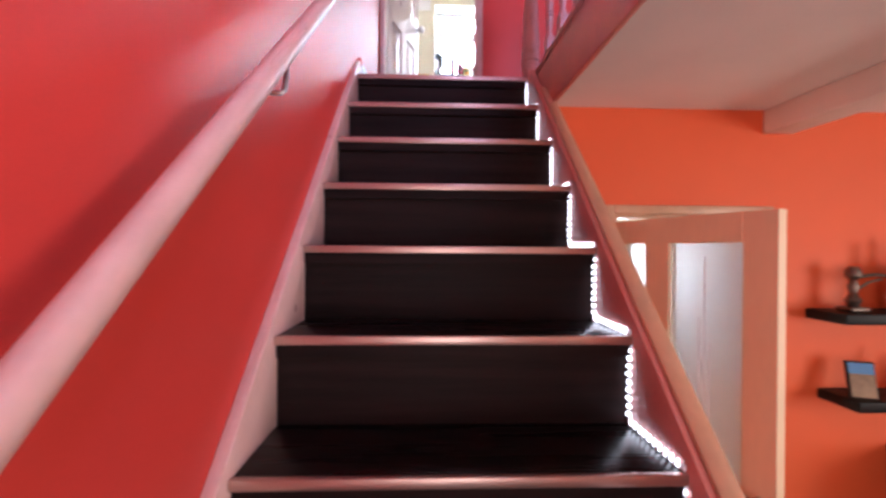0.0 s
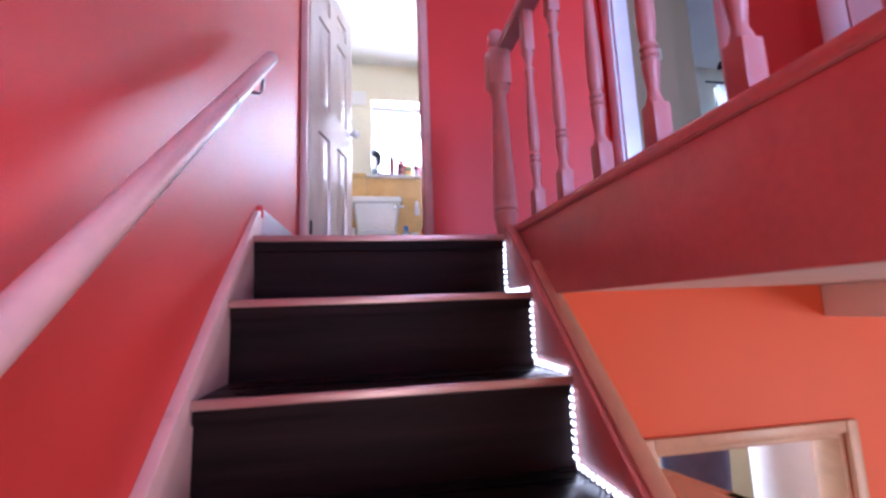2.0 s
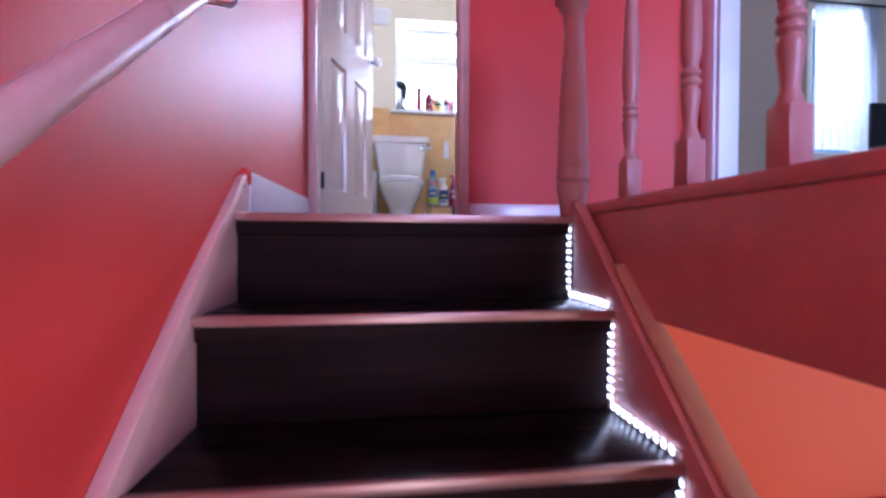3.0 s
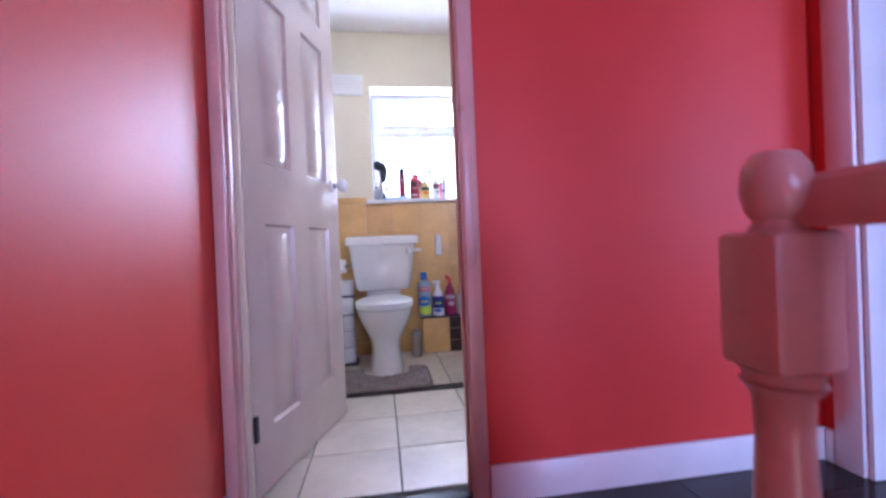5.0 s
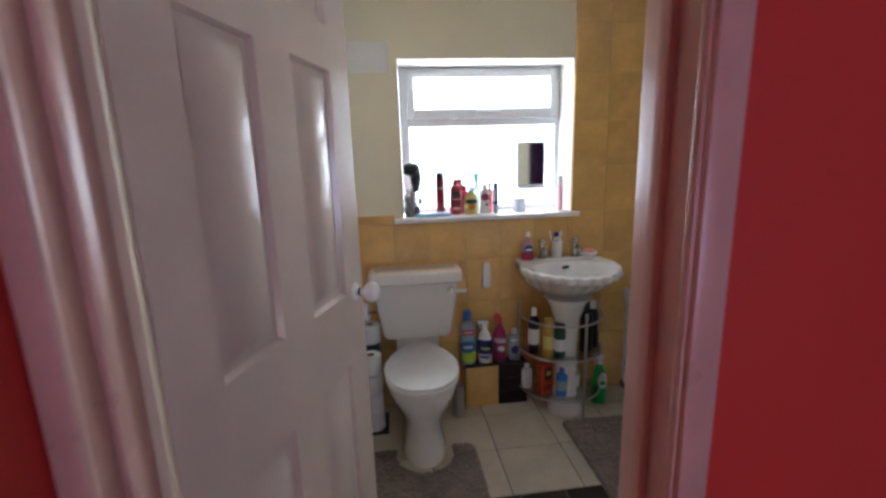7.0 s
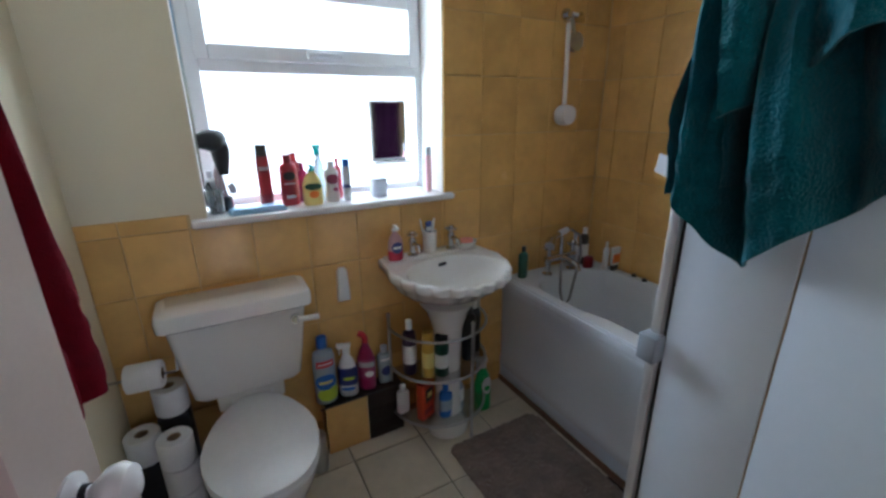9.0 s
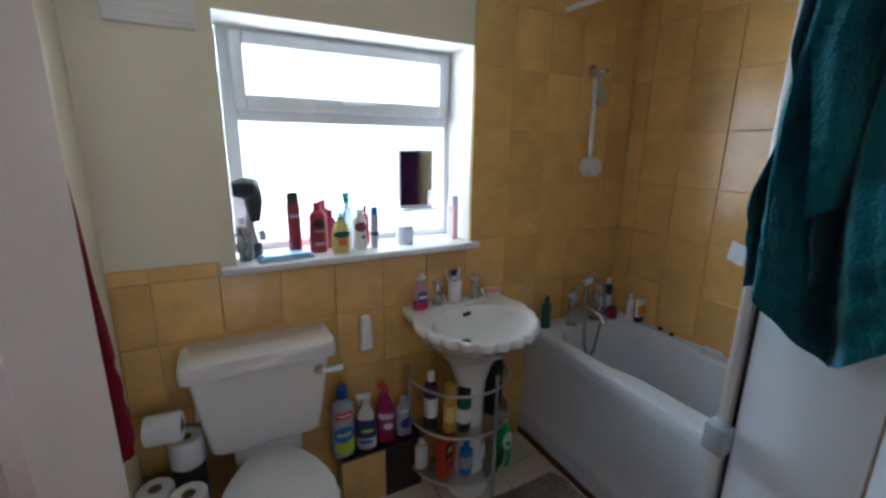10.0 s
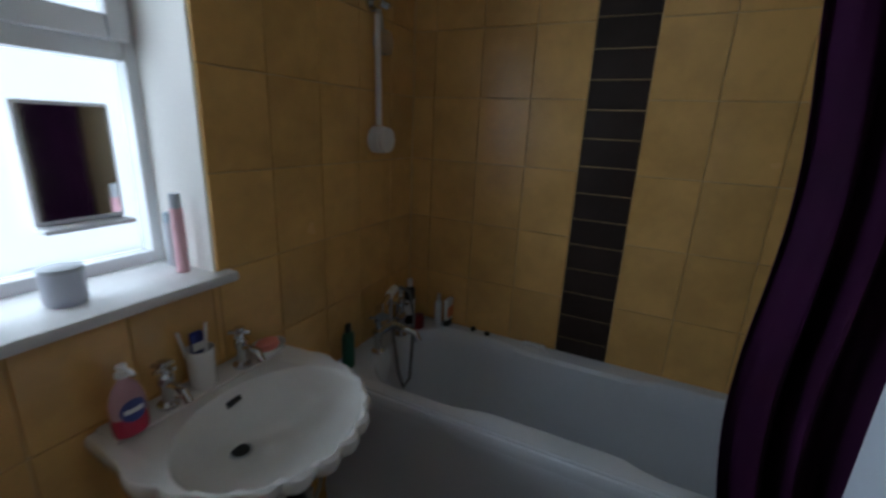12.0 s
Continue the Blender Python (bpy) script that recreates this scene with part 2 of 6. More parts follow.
for name, paint, a, b, east, note in (("wall_north", RED, DOORWALL, MID, EAST, "red satin painted landing wall round the bathroom door"),
                                      ("wall_bathroom_south", CREAM, MID + 0.001, BATH_S, WALL_E, "cream painted bathroom wall round the door")):
    bm = bmesh.new()
    box(bm, 0.72, east, a, b, FLOOR - 0.2, CEILING)
    box(bm, -0.15, 0.72, a + 0.001, b, 4.6, CEILING)
    box(bm, -0.15, 0.015, a + 0.002, b, FLOOR - 0.2, 4.6)
    setting(name, bm, paint, note)
for name, paint, a, b, note in (("wall_east", RED, EAST, EAST + 0.05, "red painted landing wall round the bedroom doorway"),
                                ("wall_bedroom_west", BEIGE, EAST + 0.051, EAST + 0.1, "beige painted bedroom wall round the doorway")):
    bm = bmesh.new()
    box(bm, a, b, 3.32, MID, FLOOR - 0.2, CEILING)
    box(bm, a, b, -0.6, 2.58, FLOOR - 0.2, CEILING)
    box(bm, a, b, 2.58, 3.32, 4.6, CEILING)
    setting(name, bm, paint, note)

bm = bmesh.new()
box(bm, -0.03, 0.93, TOP + 0.037, DOORWALL + 0.06, FLOOR - 0.16, FLOOR - 0.012)
box(bm, 0.932, EAST + 0.1, -0.6, DOORWALL + 0.06, HALL_CEILING + 0.012, FLOOR - 0.012)
landing = setting("floor_landing", bm, DARKGROUT, "dark brown laminate landing floor")
bm = bmesh.new()
box(bm, 0.935, 4.5, -2.1, HALL_N, HALL_CEILING, HALL_CEILING + 0.01)
box(bm, EAST + 0.1, 4.5, -2.1, HALL_N, HALL_CEILING + 0.01, FLOOR - 0.02)
setting("ceiling_hall", bm, CEIL, "off-white plaster ceiling of the room below")
setting("beam", slab(1.926, 2.07, -2.1, HALL_N, 2.266, HALL_CEILING - 0.001, bevel=0.008), CEIL, "boxed-in white ceiling beam")
setting("fascia", slab(0.912, 0.932, -0.6, 2.585, HALL_CEILING - 0.005, FLOOR + 0.005, bevel=0.003), MAROON, "dusky pink painted board along the landing edge")
setting("trim_landing_edge", slab(0.904, 0.985, -0.6, 2.62, FLOOR + 0.006, FLOOR + 0.034, bevel=0.008), MAROON, "dusky pink nosing board under the balusters")

bm = bmesh.new()
box(bm, 0.93, 1.22, HALL_N, 2.46, GROUND, HALL_CEILING)
box(bm, 1.928, 4.5, HALL_N, 2.46, GROUND, HALL_CEILING)
box(bm, 1.22, 1.928, HALL_N, 2.46, 1.885, HALL_CEILING)
setting("wall_hall_north", bm, ORANGE, "orange painted wall round the kitchen door")
setting("wall_hall_east", slab(4.4, 4.5, 0.5, HALL_N, GROUND, HALL_CEILING), ORANGE, "orange painted side wall")
setting("wall_hall_east_2", slab(4.4, 4.5, -2.1, -1.3, GROUND, HALL_CEILING), ORANGE, "orange painted side wall")
# Unseen back wall, its opening added for the stair foot fill lamp.
bm = bmesh.new()
box(bm, -0.15, 0.1, -2.2, -2.1, GROUND, HALL_CEILING + 0.3)
box(bm, 1.0, 4.5, -2.2, -2.1, GROUND, HALL_CEILING + 0.3)
box(bm, 0.1, 1.0, -2.2, -2.1, 2.0, HALL_CEILING + 0.3)
setting("wall_hall_south", bm, ORANGE, "unseen orange painted back wall with an added opening for fill light")
setting("floor_hall", slab(-0.15, 4.5, -2.2, HALL_N + 0.05, GROUND - 0.1, GROUND), PLANK, "dark laminate floor of the room below")
setting("ceiling_upper", slab(-0.15, 5.6, -0.7, 5.7, CEILING, CEILING + 0.1), CEIL, "white plaster ceiling")
setting("ceiling_stair_foot", slab(-0.15, 0.935, -2.1, -0.6, HALL_CEILING, HALL_CEILING + 0.1), CEIL, "white plaster ceiling over the stair foot")
# End wall out of view; the hole in it is added for the landing fill.
bm = bmesh.new()
box(bm, -0.03, 0.95, -0.7, -0.6, HALL_CEILING, CEILING)
box(bm, 1.85, EAST + 0.1, -0.7, -0.6, HALL_CEILING, CEILING)
box(bm, 0.95, 1.85, -0.7, -0.6, HALL_CEILING, 2.8)
box(bm, 0.95, 1.85, -0.7, -0.6, 4.3, CEILING)
setting("wall_landing_south", bm, RED, "unseen red painted landing end wall with an added opening for fill light")

# bathroom shell, with its window opening
WX0, WX1, WZ0, WZ1 = 0.417, 1.378, 3.69, 4.548
bm = bmesh.new()
box(bm, -0.1, WX0, WALL_N, 5.62, FLOOR - 0.2, CEILING)
box(bm, WX1, 2.45, WALL_N, 5.62, FLOOR - 0.2, CEILING)
box(bm, WX0, WX1, WALL_N, 5.62, FLOOR - 0.2, WZ0)
box(bm, WX0, WX1, WALL_N, 5.62, WZ1, CEILING)
wall_bath_n = setting("wall_bathroom_north", bm, CREAM, "cream painted window wall over ochre tiles")
setting("wall_bathroom_west", slab(-0.15, WALL_W, BATH_S, WALL_N, FLOOR - 0.2, CEILING), CREAM, "cream painted bathroom wall")
wall_bath_e = setting("wall_bathroom_east", slab(WALL_E, 2.45, BATH_S, WALL_N, FLOOR - 0.2, CEILING), CREAM, "ochre tiled wall along the bath")
floor_bath = setting("floor_bathroom", slab(0.015, WALL_E, DOORWALL + 0.061, WALL_N, FLOOR - 0.2, FLOOR - 0.008), DARKGROUT, "cream stone-effect tiled bathroom floor")

# bedroom beyond the landing
setting("floor_bedroom", slab(EAST + 0.101, 5.6, 0.5, 5.1, FLOOR - 0.2, FLOOR), PLANK, "dark laminate bedroom floor")
setting("wall_bedroom_back", slab(EAST + 0.1, 2.46, MID - 0.03, MID, FLOOR - 0.1, CEILING), BEIGE, "beige painted bedroom wall")
setting("wall_bedroom_closet", slab(2.4505, 2.96, 3.86, 5.0, FLOOR, CEILING), BEIGE, "beige painted wall of a built-in closet")
bm = bmesh.new()
box(bm, 2.96, 4.25, 5.0, 5.15, FLOOR, CEILING)
box(bm, 4.85, 5.5, 5.0, 5.15, FLOOR, CEILING)
box(bm, 4.25, 4.85, 5.0, 5.15, FLOOR, 3.38)
box(bm, 4.25, 4.85, 5.0, 5.15, 4.7, CEILING)
setting("wall_bedroom_north", bm, CREAM, "cream painted bedroom wall with a window")
setting("wall_bedroom_east", slab(5.4, 5.5, 0.5, 5.0, FLOOR, CEILING), CREAM, "cream painted bedroom wall")
# Unseen wall; the opening is added to let the fill lamp through.
bm = bmesh.new()
box(bm, EAST + 0.1, 2.9, 0.4, 0.5, FLOOR, CEILING)
box(bm, 4.3, 5.5, 0.4, 0.5, FLOOR, CEILING)
box(bm, 2.9, 4.3, 0.4, 0.5, FLOOR, 3.2)
box(bm, 2.9, 4.3, 0.4, 0.5, 4.6, CEILING)
setting("wall_bedroom_south", bm, CREAM, "unseen cream painted bedroom wall with an added opening for fill light")

# kitchen beyond the lower door
setting("floor_kitchen", slab(0.0, 4.6, 2.41, 5.5, GROUND - 0.1, GROUND - 0.001), FLOORTILE, "pale tiled kitchen floor")
setting("ceiling_kitchen", slab(0.0, 4.6, 2.46, 5.5, HALL_CEILING - 0.06, HALL_CEILING - 0.03), CEIL, "white kitchen ceiling")
setting("wall_kitchen_west", slab(0.0, 0.1, 2.46, 5.5, GROUND, HALL_CEILING - 0.06), CREAM, "cream kitchen wall")
setting("wall_kitchen_east", slab(4.5, 4.6, 2.46, 5.5, GROUND, HALL_CEILING - 0.06), CREAM, "cream kitchen wall")
bm = bmesh.new()
box(bm, 0.1, 1.1, 5.4, 5.5, GROUND, HALL_CEILING - 0.02)
box(bm, 2.7, 4.5, 5.4, 5.5, GROUND, HALL_CEILING - 0.02)
box(bm, 1.1, 2.7, 5.4, 5.5, GROUND, 0.95)
box(bm, 1.1, 2.7, 5.4, 5.5, 2.05, HALL_CEILING - 0.02)
setting("wall_kitchen_north", bm, CREAM, "cream kitchen wall with a window")

# ---- the staircase ----
def nose_line(y):
    return FLOOR + (y - TOP) * RISE / GOING


stairs = thing("staircase", pose(0, 0, GROUND), "dark laminate staircase with pale metal nosings and painted strings", "staircase")
G = GROUND
for k in range(STEPS):
    y, z = TOP - k * GOING, FLOOR - k * RISE - G
    tread_back = y + GOING + 0.026 if k else y + 0.05
    part("tread", slab(0, 0.868, y + 0.012, tread_back, z - 0.024, z, bevel=0.003), DARKWOOD, stairs)
    part("riser", slab(0, 0.868, y + 0.022, y + 0.036, z - RISE, z - 0.024), RISER, stairs)
    bm = slab(-0.001, 0.869, y - 0.002, y + 0.014, z - 0.019, z + 0.002, bevel=0.002)
    part("nosing", bm, NOSING, stairs, "pale satin metal nosing")
    part("moulding", slab(0.002, 0.866, y + 0.008, y + 0.022, z - 0.05, z - 0.019), RISER, stairs)
y_end = TOP - STEPS * GOING
out = [(y_end, nose_line(y_end) + 0.045 - G), (2.655, nose_line(2.655) + 0.036 - G), (2.712, FLOOR + 0.118 - G), (2.712, FLOOR - 0.2 - G), (y_end, -0.2)]
part("wall_string", prism(out, "x", -0.03, -0.001, 0.004), PINKWOOD, stairs, "off-white gloss painted wall string")
out = [(y_end, nose_line(y_end) + 0.045 - G), (2.585, nose_line(2.585) + 0.045 - G), (2.585, FLOOR - 0.3 - G), (y_end + 0.1, -0.15)]
part("outer_string", prism(out, "x", 0.872, 0.903, 0.003), MAROON, stairs, "dusky pink painted outer string")
out = [(y_end, nose_line(y_end) + 0.046 - G), (2.40, nose_line(2.40) + 0.046 - G), (2.40, nose_line(2.40) + 0.066 - G), (y_end, nose_line(y_end) + 0.066 - G)]
part("capping", prism(out, "x", 0.884, 0.93, 0.005), TAN, stairs, "pale timber capping on the string")
setting("wall_spandrel", prism([(y_end + 0.2, G), (2.36, G), (2.36, nose_line(2.36) - 0.25), (y_end + 0.2, nose_line(y_end + 0.2) - 0.2)], "x", 0.87, 0.88), ORANGE, "orange wall under the stairs")

strip = thing("led_strip", pose(0.866, 0, 0), "white LED tape running along the step edges", "light strip")
backing, chips = bmesh.new(), bmesh.new()
for k in range(STEPS - 1):
    y, z = TOP - k * GOING, FLOOR - k * RISE
    box(backing, 0.002, 0.005, y + 0.006, y + 0.018, z - RISE + 0.012, z - 0.002)
    box(backing, 0.002, 0.005, y - GOING + 0.012, y + 0.012, z - RISE + 0.003, z - RISE + 0.014)
    for i in range(10):
        c = z - 0.012 - i * (RISE - 0.02) / 10
        box(chips, -0.001, 0.002, y + 0.003, y + 0.021, c - 0.006, c)
    for i in range(10):
        c = y + 0.004 - i * (GOING - 0.01) / 10
        box(chips, -0.001, 0.002, c - 0.006, c, z - RISE + 0.003, z - RISE + 0.017)
tagged(part("tape", backing, TAPE, strip, smooth=False), kind="stuff")
tagged(part("led", chips, LED, strip, smooth=False), kind="stuff")

# wall handrail
rail = thing("handrail", pose(0.045, 0, 0), "round pinkish-white gloss handrail on brackets along the stairwell wall", "handrail")
RAIL = 0.9
def rail_z(y):
    return 3.198 + (y - 2.54) * RAIL
part("rail", tube([(0, -0.9, rail_z(-0.9)), (0, 2.57, rail_z(2.57)), (0, 2.585, rail_z(2.585))], 0.023, 16), PINKWOOD, rail)
for y in (2.45, 1.36, 0.45, -0.45):
    z = rail_z(y)
    part("bracket", tube([(-0.078, y, z - 0.076), (-0.03, y + 0.01, z - 0.076), (-0.008, y + 0.02, z - 0.074), (-0.002, y + 0.024, z - 0.066), (0.0, y + 0.03, z - 0.035), (0.0, y + 0.03, z - 0.01)], 0.006, 8), STEEL, rail, "small steel bracket")
    part("rose", tube([(-0.08, y, z - 0.076), (-0.07, y, z - 0.076)], 0.017, 14), STEEL, rail)

# balustrade on the landing
def baluster_bm(s=1.0):
    h = 0.735
    bm = bmesh.new()
    w = 0.019 * s
    box(bm, -w, w, -w, w, 0.0, 0.085, bevel=0.003)
    box(bm, -w, w, -w, w, 0.58, h, bevel=0.003)
    lathe(bm, [(0.018, 0.084), (0.0165, 0.094), (0.0115, 0.106), (0.012, 0.12), (0.0155, 0.15), (0.0175, 0.168), (0.0165, 0.176), (0.0125, 0.182), (0.0175, 0.188), (0.0175, 0.193), (0.0125, 0.199), (0.0175, 0.205),
               (0.0175, 0.21), (0.013, 0.217), (0.0175, 0.24), (0.0185, 0.275), (0.017, 0.35), (0.0125, 0.46), (0.0112, 0.502), (0.0165, 0.51), (0.0165, 0.516), (0.0118, 0.522), (0.0125, 0.545), (0.017, 0.565), (0.018, 0.582)], 16)
    return bm


balustrade = thing("balustrade", pose(0.95, 0, FLOOR + 0.034), "dusky pink painted turned balustrade along the landing edge", "balustrade")
first = part("baluster", baluster_bm(1.0), ROSEWOOD, balustrade)
first.matrix_basis = pose(-0.018, 2.415, 0)
for k in range(1, 13):
    piece("baluster", first.data, balustrade, pose(-0.018, 2.415 - 0.198 * k, 0))
out = [(-0.03, 0.735), (0.03, 0.735), (0.034, 0.75), (0.03, 0.765), (0.022, 0.785), (0, 0.795), (-0.022, 0.785), (-0.03, 0.765), (-0.034, 0.75)]
part("handrail", prism([(x - 0.02, z) for x, z in out], "y", -0.55, 2.64), ROSEWOOD, balustrade)
for y in (2.65, -0.5):
    bm = bmesh.new()
    lathe(bm, [(0.03, -0.05), (0.036, 0.03), (0.046, 0.08), (0.046, 0.095), (0.038, 0.1), (0.046, 0.11), (0.044, 0.16), (0.041, 0.25), (0.033, 0.42), (0.028, 0.53),
               (0.03, 0.58), (0.042, 0.595), (0.036, 0.596), (0.04, 0.606), (0.044, 0.613)], 24)
    box(bm, -0.044, 0.044, -0.04, 0.04, 0.612, 0.765, bevel=0.008)
    lathe(bm, [(0.03, 0.765), (0.022, 0.778), (0.03, 0.788), (0.035, 0.81), (0.033, 0.835), (0.022, 0.853), (0.0, 0.858)], 20)
    newel = part("newel", bm, ROSEWOOD, balustrade, "turned newel post with a ball cap")
    newel.matrix_basis = pose(-0.052, y, -0.033)
bm = slab(-0.07, 0.07, -0.05, 0.06, -0.24, -0.05)
nb = part("newel_base", bm, MAROON, balustrade)
nb.matrix_basis = pose(0.02, 2.67, 0)

# ---- the bathroom door ----
door_1 = tagged(thing("door_1", pose(0.015, 0, FLOOR), "white six-panel moulded door standing half open into the bathroom", "door"), kind="structure")
D = DOORWALL
bm = bmesh.new()
box(bm, -0.002, 0.032, D - 0.016, D, 0, 2.055, bevel=0.006)
box(bm, 0.675, 0.727, D - 0.016, D, 0, 2.055, bevel=0.006)
box(bm, 0.68, 0.71, D - 0.024, D - 0.014, 0, 2.03, bevel=0.004)
box(bm, 0.032, 0.675, D - 0.015, D, 2.0, 2.055, bevel=0.006)
part("architrave", bm, PINKWOOD, door_1, "pinkish gloss painted architrave")
bm = bmesh.new()
box(bm, 0.0, 0.016, D, BATH_S, 0, 2.0, bevel=0.003)
box(bm, 0.688, 0.705, D, BATH_S, 0, 2.0, bevel=0.003)
box(bm, 0.016, 0.026, D + 0.05, D + 0.075, 0, 2.0, bevel=0.002)
box(bm, 0.676, 0.688, D + 0.05, D + 0.075, 0, 2.0, bevel=0.002)
box(bm, 0.0, 0.705, D, BATH_S, 1.985, 2.0)
part("lining", bm, PINKWOOD, door_1)
bm = bmesh.new()
box(bm, 0.7, 0.76, BATH_S, BATH_S + 0.016, 0, 2.05, bevel=0.006)
part("architrave", bm, WHITE, door_1, "white gloss architrave")
LEAF = 0.704


def panelled_leaf(width, height, thick):
    """A six-panel door leaf, hinged at x 0, with sunk and raised panels on both faces."""
    bm = bmesh.new()
    cols = [(0.0, 0.104, 0), (0.104, width / 2 - 0.054, 1), (width / 2 - 0.054, width / 2 + 0.054, 0), (width / 2 + 0.054, width - 0.105, 1), (width - 0.105, width, 0)]
    rows = [(0.0, 0.19, 0), (0.19, 0.86, 1), (0.86, 1.05, 0), (1.05, 1.64, 1), (1.64, 1.73, 0), (1.73, height - 0.1, 1), (height - 0.1, height, 0)]
    for face in (-1, 1):
        y = face * thick / 2
        for x0, x1, cx in cols:
            for z0, z1, cz in rows:
                if cx and cz:
                    rings = []
                    for inset, depth in ((0, 0), (0.006, 0.0), (0.013, 0.013), (0.026, 0.013), (0.042, 0.003)):
                        yy = y - face * depth
                        rings.append([(x0 + inset, yy, z0 + inset), (x1 - inset, yy, z0 + inset), (x1 - inset, yy, z1 - inset), (x0 + inset, yy, z1 - inset)])
                    vs = [[bm.verts.new(p) for p in ring] for ring in rings]
                    for a, b in zip(vs, vs[1:]):
                        for i in range(4):
                            bm.faces.new((a[i], a[(i + 1) % 4], b[(i + 1) % 4], b[i]))
                    bm.faces.new(vs[-1])
                else:
                    bm.faces.new([bm.verts.new(p) for p in ((x0, y, z0), (x1, y, z0), (x1, y, z1), (x0, y, z1))])
    h = thick / 2
    for a, b in (((0, 0), (width, 0)), ((width, 0), (width, height)), ((width, height), (0, height)), ((0, height), (0, 0))):
        bm.faces.new([bm.verts.new(p) for p in ((a[0], -h, a[1]), (b[0], -h, b[1]), (b[0], h, b[1]), (a[0], h, a[1]))])
    bmesh.ops.remove_doubles(bm, verts=bm.verts, dist=0.0005)
    return bm


leaf = part("leaf", panelled_leaf(LEAF, 1.965, 0.036), LEAFPAINT, door_1)
leaf.matrix_basis = pose(0.016, BATH_S + 0.021, 0.008, 0, 0, 72.2)
for side in (-1, 1):
    knob = turned([(0.026, 0), (0.026, 0.004), (0.012, 0.008), (0.009, 0.022), (0.016, 0.03), (0.027, 0.04), (0.03, 0.052), (0.026, 0.064), (0.014, 0.071), (0, 0.072)], 24)
    k = part("knob", knob, WHITE, leaf, "white porcelain door knob on a round rose")
    k.matrix_basis = pose(LEAF - 0.055, side * 0.018, 1.05, -90 * side, 0, 0)
    # Black ring: the shadow in the gap between rose and knob, put in as colour.
    part("collar", turned([(0.0112, 0.012), (0.0112, 0.02)], 16), BLACK, leaf, "black ring painting the shadow between rose and knob").matrix_basis = k.matrix_basis.copy()
for z in (0.22, 1.72):
    h = part("hinge", slab(-0.006, 0.012, -0.03, -0.018, z - 0.04, z + 0.04, bevel=0.003), BLACK, leaf)

# ---- landing trim ----
setting("baseboard_west", prism([(-0.03, 2.713), (0.002, 2.713), (0.024, DOORWALL - 0.017), (0.0, DOORWALL - 0.017)], "z", FLOOR, FLOOR + 0.122, 0.004), WHITE, "white gloss skirting board")
setting("trim_skirting_end", slab(-0.028, 0.004, 2.69, 2.7125, FLOOR + 0.085, FLOOR + 0.13, bevel=0.006), RED, "end of the skirting daubed with red wall paint")
setting("baseboard_north", slab(0.745, EAST, DOORWALL - 0.018, DOORWALL, FLOOR, FLOOR + 0.112, bevel=0.006), WHITE, "white gloss skirting board")
setting("baseboard_east", slab(EAST - 0.018, EAST, 3.408, DOORWALL - 0.019, FLOOR, FLOOR + 0.112, bevel=0.006), WHITE, "white gloss skirting board")
setting("baseboard_east_2", slab(EAST - 0.018, EAST, 2.19, 2.489, FLOOR, FLOOR + 0.112, bevel=0.006), WHITE, "white gloss skirting board")
bedroom_frame = tagged(thing("door_2", pose(EAST, 2.58, FLOOR), "white gloss frame of an open bedroom doorway", "door frame"), kind="structure")
bm = bmesh.new()
box(bm, -0.018, 0, 0.74, 0.825, 0, 2.09, bevel=0.006)
box(bm, -0.018, 0, -0.09, 0.0, 0, 2.09, bevel=0.006)
box(bm, -0.017, 0, 0.0, 0.74, 2.0, 2.09, bevel=0.006)
part("architrave", bm, WHITE, bedroom_frame)
bm = bmesh.new()
box(bm, 0, 0.1, 0.725, 0.739, 0, 2.0)
box(bm, 0, 0.1, 0.001, 0.015, 0, 2.0)
part("lining", bm, WHITE, bedroom_frame)

far_door = tagged(thing("door_4", pose(EAST, 1.4, FLOOR), "white gloss panelled door, shut, in a white frame on the red wall", "door"), kind="structure")
bm = bmesh.new()
box(bm, -0.02, 0, 0.7, 0.785, 0, 2.09, bevel=0.006)
box(bm, -0.02, 0, -0.085, 0.0, 0, 2.09, bevel=0.006)
box(bm, -0.019, 0, 0.0, 0.7, 2.0, 2.09, bevel=0.006)
part("architrave", bm, WHITE, far_door)
shut = part("leaf", panelled_leaf(0.692, 1.985, 0.02), WHITE, far_door)
shut.matrix_basis = pose(-0.011, 0.004, 0.006, 0, 0, 90)
part("knob", turned([(0.026, 0), (0.026, 0.004), (0.01, 0.01), (0.01, 0.024), (0.024, 0.036), (0.026, 0.048), (0.016, 0.06), (0, 0.062)], 20), WHITE, shut, "white round door knob").matrix_basis = pose(0.055, 0.01, 1.03, -90, 0, 0)

switch = thing("light_switch", pose(2.31, MID - 0.031, 4.0), "square ivory plastic light switch on the beige wall", "light switch")
IVORY = mat("aged_ivory_plastic", (0.6, 0.5, 0.36), 0.35, vary=0.05, bump=0.01)
part("plate", slab(-0.043, 0.043, -0.009, 0.0, -0.043, 0.043, bevel=0.004), IVORY, switch)
part("rocker", slab(-0.012, 0.012, -0.013, -0.009, -0.02, 0.02, bevel=0.002), IVORY, switch)

# ---- the kitchen door in the room below ----
door_3 = tagged(thing("door_3", pose(1.22, HALL_N, GROUND), "pale timber glazed kitchen door standing wide open", "door"), kind="structure")
H3 = 1.885 - GROUND
bm = bmesh.new()
box(bm, -0.04, 0.0, -0.018, 0.0, 0, H3 + 0.04, bevel=0.005)
box(bm, 0.708, 0.753, -0.018, 0.0, 0, H3 + 0.04, bevel=0.005)
box(bm, 0.0, 0.708, -0.017, 0.0, H3, H3 + 0.04, bevel=0.005)
